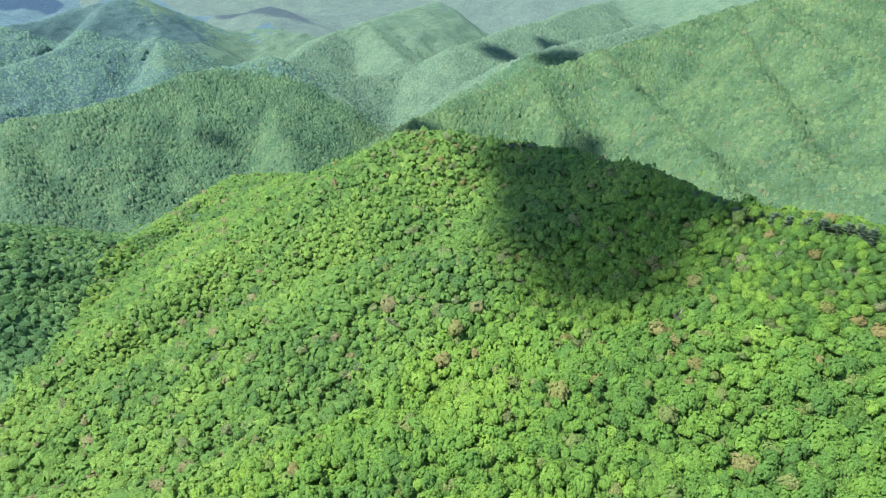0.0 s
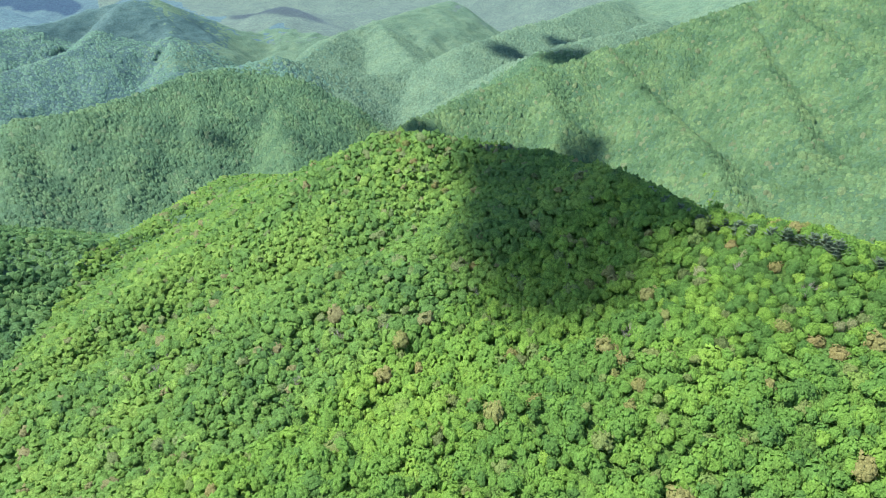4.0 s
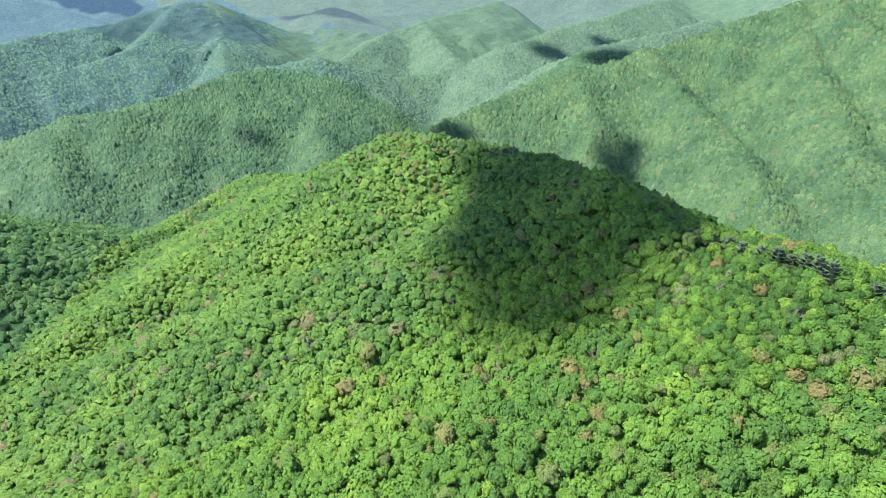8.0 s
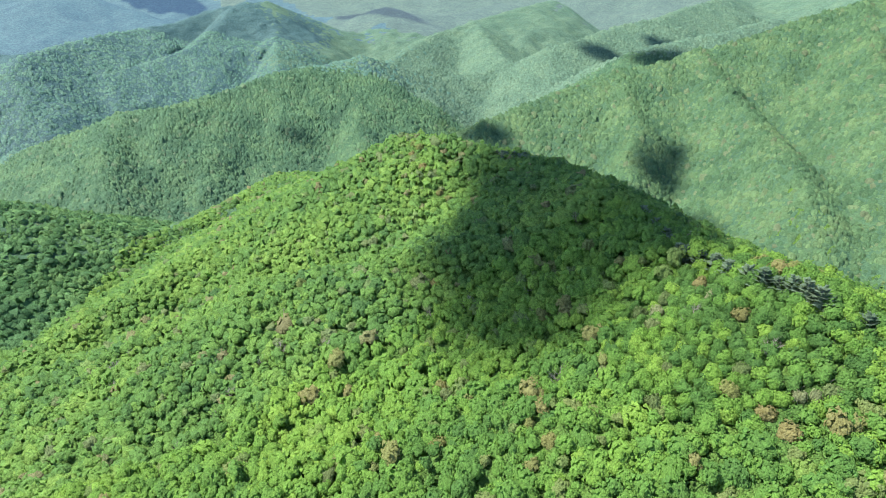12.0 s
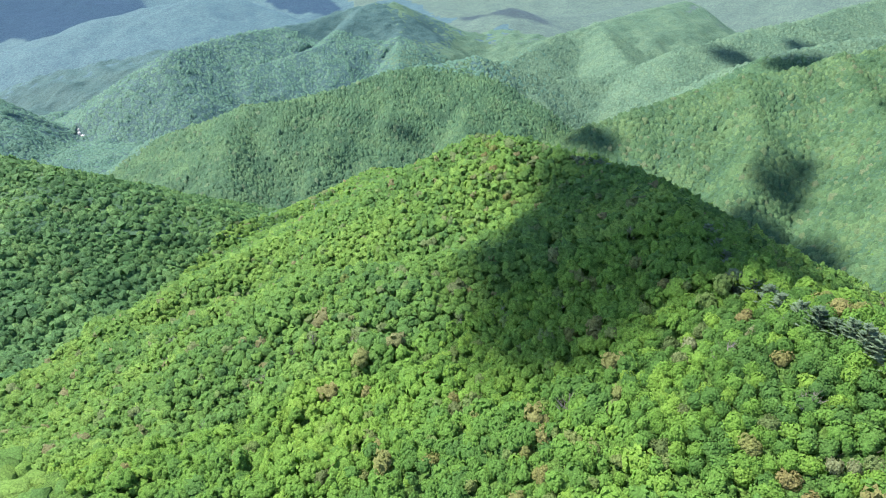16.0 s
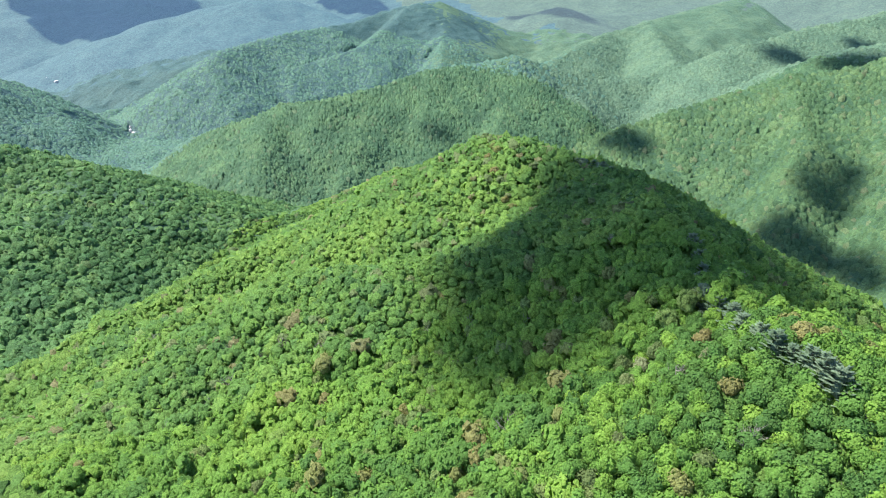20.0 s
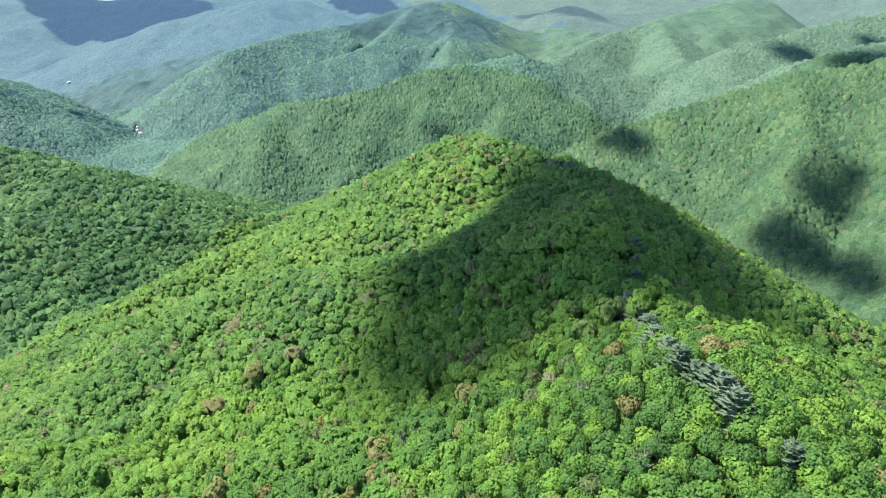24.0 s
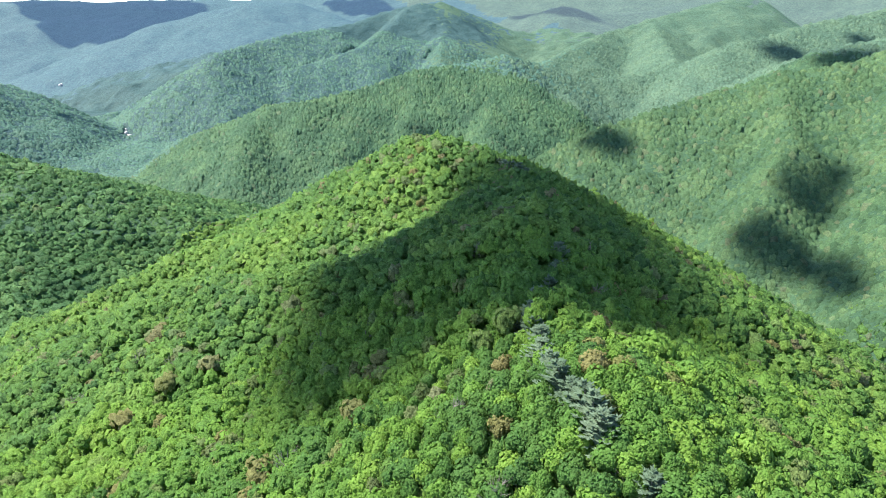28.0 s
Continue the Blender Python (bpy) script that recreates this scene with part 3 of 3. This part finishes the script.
# the hollow: closer trees under the flight, coarser ones around
for step, forms, label in ((5.0, UPPER_CROWNS, "green hardwood forest in the hollow below the flight"), (7.5, CROWNS_3, "green hardwood forest in the lower parts of the hollow")):
    x, y = scatter(-460, 640, -160, 560, step)
    k = (~seen_face(x, y) | (y < 22)) & (~west_side(x, y) | (y <= 110 + 0.38 * np.maximum(0, -60 - x)))
    below = off_path(x, y) < 82
    k = k & below if forms is UPPER_CROWNS else k & ~below
    woods("valley_woods", label, forms, x[k], y[k], step, M_SPRING_HAZED, 0.76)

x, y = scatter(-1400, 1000, 300, 1500, 5.4)
k = (band(x, y) == 2) & ~shoulder(x, y) & ~west_side(x, y) & ~open_ground(x, y) & facing(x, y) & (np.abs(np.degrees(np.arctan2(x - 110, y - 60)) + 14) < 53)
long_ridge = (x > -190) & (y < 1330)
woods("ridge_woods", "mid-green hardwood forest over the second ridge, haze put in its colour", CROWNS_3, x[k & ~long_ridge], y[k & ~long_ridge], 5.4, M_MIXED_HAZED, 0.74, 1.0, 1.1, 0.38)
woods("ridge_woods", "light green hardwood forest over the long ridge, haze put in its colour", CROWNS_3, x[k & long_ridge], y[k & long_ridge], 5.4, M_WARM_HAZED, 0.74, 1.0, 1.1, 0.35)
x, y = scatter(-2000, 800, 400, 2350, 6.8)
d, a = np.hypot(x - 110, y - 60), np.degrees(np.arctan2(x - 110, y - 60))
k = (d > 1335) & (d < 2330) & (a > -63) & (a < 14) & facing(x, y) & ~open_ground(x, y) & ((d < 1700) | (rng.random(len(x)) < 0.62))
# West of this bearing the painted haze is bluer.
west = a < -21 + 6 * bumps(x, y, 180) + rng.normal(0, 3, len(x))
woods("ridge_woods", "hardwood forest on the ridges beyond, its green softened by painted haze", CROWNS_3, x[k & ~west], y[k & ~west], 6.8, M_COOL_HAZED, 0.82, 0.8, 1.0, 0.53)
woods("ridge_woods", "hardwood forest on the western ridges beyond, blue-green with painted haze", CROWNS_3, x[k & west], y[k & west], 6.8, M_TEAL_HAZED, 0.82, 0.8, 1.0, 0.55)


def canopy_sheet(name, label, X, Y, lift, rough, material):
    """A closed layer of leaves over the land at the given places."""
    Z = land(X, Y) + np.where(open_ground(X, Y), -0.5, lift + rng.normal(0, rough, X.shape))
    i = np.arange(X.size).reshape(X.shape)
    q = np.stack([i[:-1, :-1], i[:-1, 1:], i[1:, 1:], i[1:, :-1]], -1).reshape(-1, 4)
    ob = new(name, mesh_from(name, np.stack([X, Y, Z], -1).reshape(-1, 3), np.concatenate([q[:, [0, 1, 2]], q[:, [0, 2, 3]]]), stand_tint(X.ravel(), Y.ravel(), X.size)))
    ob.data.polygons.foreach_set("use_smooth", np.ones(len(ob.data.polygons), bool))
    ob.data.materials.append(material)
    return tagged(ob, label, "woods", kind="stuff")


X, Y = np.meshgrid(np.arange(-420, 421, 5.5), np.arange(-160, 770, 5.5))
under = canopy_sheet("undergrowth", "leafy green undergrowth and young trees under the forest crowns", X, Y, 10.9, 0.8, M_UNDER)
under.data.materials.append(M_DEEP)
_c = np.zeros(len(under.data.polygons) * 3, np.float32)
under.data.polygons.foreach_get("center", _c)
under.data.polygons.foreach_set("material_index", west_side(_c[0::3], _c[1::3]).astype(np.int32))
A, D = np.meshgrid(np.radians(np.arange(-86, 48, 0.7)), np.arange(560, 1400, 9.0))
X, Y = 110 + D * np.sin(A), 60 + D * np.cos(A)
canopy_sheet("undergrowth", "green lower layer of leaves under the ridge forest", X, Y, 12.0, 0.6, M_MIXED_HAZED)
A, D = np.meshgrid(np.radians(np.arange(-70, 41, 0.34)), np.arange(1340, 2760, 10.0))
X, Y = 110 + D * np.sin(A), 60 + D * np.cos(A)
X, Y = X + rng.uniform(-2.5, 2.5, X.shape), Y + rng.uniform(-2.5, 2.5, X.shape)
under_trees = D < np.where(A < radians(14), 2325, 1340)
far_woods = canopy_sheet("far_woods", "forest covering the far ridges, haze painted into its greens", X, Y, np.where(under_trees, TOPS - 1.8, TOPS - 1), np.where(under_trees, 0.8, 2.0), M_COOL_HAZED)


def two_haze_tones(ob, material, edge, ragged=0.8):
    """The western part of a sheet carries the second, bluer painted haze, in a ragged border along the given bearing.
    """
    ob.data.materials.append(material)
    c = np.zeros(len(ob.data.polygons) * 3, np.float32)
    ob.data.polygons.foreach_get("center", c)
    c = c.reshape(-1, 3)
    west = edge - 0.008 * (c[:, 1] - 1500) - np.degrees(np.arctan2(c[:, 0] - 110, c[:, 1] - 60))
    west = west + 6 * bumps(c[:, 0], c[:, 1], 180) + rng.normal(0, ragged, len(c))
    ob.data.polygons.foreach_set("material_index", (west > 0).astype(np.int32))


two_haze_tones(far_woods, M_BLUE_HAZED, -20)
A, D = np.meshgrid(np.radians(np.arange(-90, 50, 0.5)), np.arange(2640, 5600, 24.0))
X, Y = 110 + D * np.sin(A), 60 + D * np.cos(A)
backdrop = tagged(canopy_sheet("backdrop", "hazy blue-green forested mountains on the horizon", X, Y, TOPS - 3, 1.2, M_FAR_EAST_GLOW), kind="structure")
two_haze_tones(backdrop, M_FAR_GLOW, -12, 0.1)


# ---------------------------------------------------------------- single trees
def part(name, me, material, parent, label=""):
    ob = new(name, me)
    if not me.materials:
        me.materials.append(material)
    ob.parent = parent
    return tagged(ob, label)


def tube(points, radii, sides=6):
    """A tapered tube along points."""
    v, f = [], []
    pts = [Vector(p) for p in points]
    for i, (p, r) in enumerate(zip(pts, radii)):
        d = (pts[min(i + 1, len(pts) - 1)] - pts[max(i - 1, 0)]).normalized()
        s = d.cross(Vector((0.3, 1, 0.1))).normalized()
        w = d.cross(s)
        for k in range(sides):
            a = math.tau * k / sides
            v.append(p + (s * math.cos(a) + w * math.sin(a)) * r)
    for i in range(len(pts) - 1):
        for k in range(sides):
            a, b2 = i * sides + k, i * sides + (k + 1) % sides
            f += [[a, b2, b2 + sides], [a, b2 + sides, a + sides]]
    return np.array([p[:] for p in v]), np.array(f)


def join(pieces):
    V, F, n = [], [], 0
    for v, f in pieces:
        V.append(v)
        F.append(f + n)
        n += len(v)
    return np.concatenate(V), np.concatenate(F)


def trunk_mesh():
    lean = rng.uniform(-0.4, 0.4, 2)
    bits = [tube([(0, 0, -1), (lean[0] * 0.4, lean[1] * 0.4, 5), (lean[0], lean[1], 10.5)], (0.34, 0.25, 0.1))]
    for _ in range(6):
        a, z = rng.uniform(0, math.tau), rng.uniform(5.5, 9.5)
        o = np.array((math.cos(a), math.sin(a), 0))
        bits.append(tube([(0, 0, z), tuple(o * 1.3 + (0, 0, z + 1.2)), tuple(o * 2.5 + (0, 0, z + 2.9))], (0.12, 0.08, 0.03), 4))
    return mesh_from("trunk", *join(bits))


TRUNKS = [trunk_mesh() for _ in range(4)]
CROWN_MESHES = []
for v, f, n in NEAR_CROWNS:
    CROWN_MESHES.append(mesh_from("crown", v * 3.0 + (0, 0, TOPS - 3.0), f, None, n))

KINDS = [
    ("tree", M_SPRING_OB, "broadleaf forest tree in fresh green spring leaf"),
    ("tree", M_BUDS, "broadleaf tree flushed with tan-brown new leaves"),
    ("tree", M_SPARSE, "thin-leaved grey-green tree with pale twigs"),
    ("tree", M_BLOSSOM, "small tree covered in cream-white blossom"),
    ("tree", M_FULL_DIMMED, "broadleaf tree in dark green leaf below the pines, cloud shade put in its colour"),
]
COVERED = {}
for kind in range(len(KINDS)):
    for j in range(8):
        me = CROWN_MESHES[j].copy()
        me.materials.append(KINDS[kind][1])
        COVERED[kind, j] = me


def broadleaf(px, py, kind, s, j, label="", group="broadleaf trees of the near slope"):
    """One tree with its trunk and a crown of the given kind."""
    name, mat, usual = KINDS[kind]
    tree = new(name)
    tree.matrix_world = Matrix.Translation((px, py, float(land(px, py)))) @ Matrix.Rotation(rng.uniform(0, math.tau), 4, "Z") @ Matrix.Diagonal((s, s, 0.9 + 0.1 * s, 1))
    part("trunk", TRUNKS[j % 4], M_BARK, tree)
    part("crown", COVERED[kind, j % 8], mat, tree)
    tagged(tree, label or usual, "tree", group)


for j, i in enumerate(single):
    u = rng.random()
    kind = 0 if u < 0.955 else 2 if u < 0.985 else 3
    if below_pines(x0[i], y0[i]) < 10 and u < 0.55:
        kind = 4
    broadleaf(float(x0[i]), float(y0[i]), kind, rng.uniform(0.72, 1.12) * (0.75 if kind == 3 else 1), j)
for j, (px, py) in enumerate(TAN_AT):
    broadleaf(px, py, 1, rng.uniform(0.85, 1.2), j, "", "tan trees among the green")
for j, (px, py) in enumerate(GREY_AT):
    broadleaf(px, py, 2, rng.uniform(0.85, 1.1), j, "", "grey-green trees among the green")


def pine_meshes(levels=10):
    """A white pine: its trunk, and level boughs that carry feathery plumes of needles and sweep up at the tips."""
    trunk = mesh_from("trunk", *tube([(0, 0, -1), (0.1, 0, 8), (0, 0.1, 14.5)], (0.32, 0.2, 0.05)))
    core = tube([(0, 0, 4.5), (0, 0, 6.5), (0, 0, 10.5), (0, 0, 13.2)], (0.9, 1.7, 1.4, 0.1), 7)
    bits, faces = [core], [unit(core[0] * (1, 1, 0) + (0, 0, 1.2))]

    def spray(p, along, wide, size):
        side = unit(np.cross(along, (0, 0, 1.0)))
        tip = p + along * size + (0, 0, 0.16 * size)
        mid = p + along * size * 0.45
        v = np.array([p, mid - side * wide, tip, mid + side * wide]) + rng.normal(size=(4, 3)) * 0.04
        bits.append((v, np.array([[2, 1, 0], [3, 2, 0]])))
        faces.append(np.repeat(unit(along * 0.25 + (0, 0, 0.95) + rng.normal(size=3) * 0.16)[None], 4, 0))

    for k in range(levels):
        h = k / (levels - 1)
        z, reach = 5.0 + 9.4 * h, 3.2 * (1 - h ** 2.8) + 0.8
        n = 8 if h < 0.85 else 6
        for j in range(n):
            a = math.tau * j / n + k * 0.9 + rng.uniform(-0.25, 0.25)
            o, side = np.array((math.cos(a), math.sin(a), 0)), np.array((-math.sin(a), math.cos(a), 0))
            r = reach * rng.uniform(0.6, 1.2)
            lift = rng.uniform(0.3, 1.2)
            for q in range(7):
                f = 0.3 + 0.7 * q / 6
                p = o * r * f + (0, 0, z + lift * f * f)
                spray(p, unit(o + (0, 0, 0.2)), 0.24, rng.uniform(0.9, 1.3))
                for sgn in (-1, 1):
                    spray(p, unit(o * rng.uniform(0.5, 0.9) + side * sgn * rng.uniform(0.6, 1.0) + (0, 0, rng.uniform(0.05, 0.35))), 0.2, rng.uniform(0.8, 1.35) * (1.15 - 0.4 * f))
    return trunk, mesh_from("crown", *join(bits), None, np.concatenate(faces))


PINES = [pine_meshes() for _ in range(4)]
for j, (px, py) in enumerate(PINES_AT):
    tree = new("pine_tree")
    s = rng.uniform(0.92, 1.08)
    tree.matrix_world = Matrix.Translation((px, py, float(land(px, py)))) @ Matrix.Rotation(rng.uniform(0, math.tau), 4, "Z") @ Matrix.Diagonal((s, s, s, 1))
    part("trunk", PINES[j % 4][0], M_BARK, tree)
    part("crown", PINES[j % 4][1], M_NEEDLE, tree)
    tagged(tree, "grey-green white pine with feathery boughs on the crest", "pine tree", "pines along the crest")


# ---------------------------------------------------------------- houses and dead trees
M_WALL = plain_material("white_siding", (0.40, 0.40, 0.38), (0.48, 0.48, 0.46), 0.6, 0.7, 0.1)
M_ROOF = plain_material("pale_metal_roof", (0.46, 0.47, 0.48), (0.56, 0.57, 0.58), 0.4, 0.5, 0.1)
M_DOOR = plain_material("dark_door", (0.08, 0.06, 0.05), (0.12, 0.09, 0.07), 2.0)


def block(x0, x1, y0, y1, z0, z1):
    v = np.array([(a, b, c) for c in (z0, z1) for b in (y0, y1) for a in (x0, x1)], float)
    q = [(0, 2, 3, 1), (4, 5, 7, 6), (0, 1, 5, 4), (2, 6, 7, 3), (0, 4, 6, 2), (1, 3, 7, 5)]
    return v, np.array([t for a, b, c, d in q for t in ((a, b, c), (a, c, d))])


def gable(w, d, z0, z1, over=0.5):
    w, d = w / 2 + over, d / 2 + over
    v = np.array([(-w, -d, z0), (w, -d, z0), (w, d, z0), (-w, d, z0), (-w, 0, z1), (w, 0, z1), (-w, -d, z0 - 0.25), (w, -d, z0 - 0.25), (w, d, z0 - 0.25), (-w, d, z0 - 0.25)], float)
    q = [(0, 1, 5), (0, 5, 4), (2, 3, 4), (2, 4, 5), (1, 2, 5), (3, 0, 4), (6, 8, 7), (6, 9, 8), (6, 7, 1), (6, 1, 0), (7, 8, 2), (7, 2, 1), (8, 9, 3), (8, 3, 2), (9, 6, 0), (9, 0, 3)]
    return v, np.array(q)


def house(px, py, turn, w, d, h):
    """A small farmhouse or barn with a gabled roof."""
    base = new("house")
    base.matrix_world = Matrix.Translation((px, py, float(land(px, py)))) @ Matrix.Rotation(radians(turn), 4, "Z")
    part("wall", mesh_from("wall", *block(-w / 2, w / 2, -d / 2, d / 2, -3, h)), M_WALL, base)
    part("roof", mesh_from("roof", *gable(w, d, h, h + d * 0.32)), M_ROOF, base)
    part("door", mesh_from("door", *block(-0.6, 0.6, -d / 2 - 0.06, -d / 2 + 0.1, 0.1, 2.2)), M_DOOR, base)
    for x in (-w * 0.3, w * 0.3):
        part("window", mesh_from("window", *block(x - 0.7, x + 0.7, -d / 2 - 0.05, -d / 2 + 0.1, 1.0, 2.3)), M_DOOR, base)
    return tagged(base, "white farm building with a pale gabled roof in a clearing", "house", "houses in the valley")


for px, py, turn, w, d, h in ((-1392, 1162, -40, 12, 7, 4), (-1376, 1160, 20, 9, 6, 3.5), (-1402, 1170, -20, 6, 5, 3), (-2325, 1544, -50, 26, 10, 5), (-2372, 1538, -45, 8, 6, 4),
                              (-2196, 1432, -35, 9, 6, 4), (-2176, 1440, 10, 8, 6, 3.5)):
    house(px, py, turn, w, d, h)

M_DEAD = plain_material("bleached_wood", (0.17, 0.16, 0.13), (0.28, 0.26, 0.22), 1.2)


def snag_mesh():
    """A leafless tree: a pale stem with forked limbs and twigs."""
    trunk = mesh_from("trunk", *tube([(0, 0, -1), (0.2, 0.1, 8), (0.1, -0.1, 15.5)], (0.26, 0.18, 0.04), 5))
    bits = []
    for _ in range(16):
        a, z = rng.uniform(0, math.tau), rng.uniform(8, 14)
        o = np.array((math.cos(a), math.sin(a), 0))
        r = (15.8 - z) * 0.45 + 0.5
        tip = o * r + (0, 0, z + r * 0.9)
        bits.append(tube([(0.1, 0, z), tuple(o * r * 0.5 + (0, 0, z + r * 0.35)), tuple(tip)], (0.1, 0.07, 0.025), 4))
        for _ in range(3):
            e = tip + rng.normal(size=3) * (0.6, 0.6, 0.4) + (0, 0, 0.5)
            bits.append(tube([tuple(o * r * 0.6 + (0, 0, z + r * 0.45)), tuple(e)], (0.05, 0.015), 3))
    return trunk, mesh_from("bare_crown", *join(bits))


SNAGS = [snag_mesh() for _ in range(4)]
for j in range(34):
    if j < 20:
        px, py = -62 + rng.normal() * 26, 248 + rng.normal() * 24
    else:
        px, py = rng.uniform(-20, 150), rng.uniform(180, 320)
    tree = new("bare_tree")
    part("trunk", SNAGS[j % 4][0], M_DEAD, tree)
    part("bare_crown", SNAGS[j % 4][1], M_DEAD, tree, "forked leafless grey branches and twigs")
    sc = rng.uniform(0.85, 1.08)
    tree.matrix_world = Matrix.Translation((px, py, float(land(px, py)))) @ Matrix.Rotation(rng.uniform(0, math.tau), 4, "Z") @ Matrix.Diagonal((sc, sc, sc, 1))
    tagged(tree, "leafless grey tree standing among the green crowns", "tree", "bare trees")


# ---------------------------------------------------------------- clouds that shade the land
def cloud(pz, lobes, height=1150.0, puff=0.42):
    """A cumulus that stands towards the sun from the place that it shades: a heap of puffs over one or more oval lobes (x, y, half width, half depth, turn) as seen on land at height pz."""
    k = (height - pz) / TO_SUN.z
    x0, y0 = lobes[0][:2]
    v, f = ICO[2]
    bits = []
    for lx, ly, wide, deep, turn in lobes:
        ct, st = math.cos(radians(turn)), math.sin(radians(turn))
        size = puff * min(wide, deep)
        count = max(9, int(3.2 * wide * deep / (size * size)))
        for i in range(count):
            a, r = i * 2.39996, math.sqrt((i + 0.5) / count)
            ux, uy = r * math.cos(a) * (wide - 0.75 * size), r * math.sin(a) * (deep - 0.75 * size)
            s = size * rng.uniform(0.75, 1.15)
            o = (lx - x0 + ux * ct - uy * st, ly - y0 + ux * st + uy * ct, s * rng.uniform(-0.3, 0.6))
            bits.append((v * s * (1, 1, 0.6) * rng.uniform(0.88, 1.12, (len(v), 1)) + o, f))
    ob = new("cloud", mesh_from("cloud", *join(bits)))
    ob.location = (x0 + TO_SUN.x * k, y0 + TO_SUN.y * k, height)
    ob.data.materials.append(M_CLOUD)
    ob.data.polygons.foreach_set("use_smooth", np.ones(len(ob.data.polygons), bool))
    return tagged(ob, "small white fair-weather cloud drifting over the hills", "cloud", "clouds")


cloud(210, [(72, 273, 54, 57, 0), (68, 338, 48, 54, 0), (66, 392, 42, 46, 10), (112, 298, 44, 54, 0), (105, 362, 45, 50, 0), (137, 296, 32, 53, -6)], 1800.0, 0.3)
cloud(157, [(-44, 962, 48, 26, 10)], 1900.0)
cloud(130, [(200, 906, 42, 24, 55), (232, 955, 38, 19, 55)], 1900.0)
cloud(78, [(182, 818, 45, 35, -5), (234, 778, 30, 44, 15)], 1900.0)
cloud(122, [(-408, 1088, 22, 13, 20)], 1900.0)
cloud(366, [(-880, 2885, 160, 75, 5), (-740, 2900, 130, 70, 5)], 2300.0)
cloud(245, [(150, 1720, 62, 40, 0)], 2300.0)
cloud(286, [(320, 1850, 80, 40, 0), (440, 1780, 90, 50, 10)], 2300.0)
cloud(257, [(242, 1380, 64, 34, 10)], 2300.0)
cloud(330, [(-3330, 2340, 420, 270, 0), (-2920, 2290, 270, 240, 0), (-3200, 2640, 420, 260, 20), (-3640, 2600, 300, 320, 0)], 1500.0)
cloud(410, [(-2120, 3240, 230, 100, 0)], 1500.0)
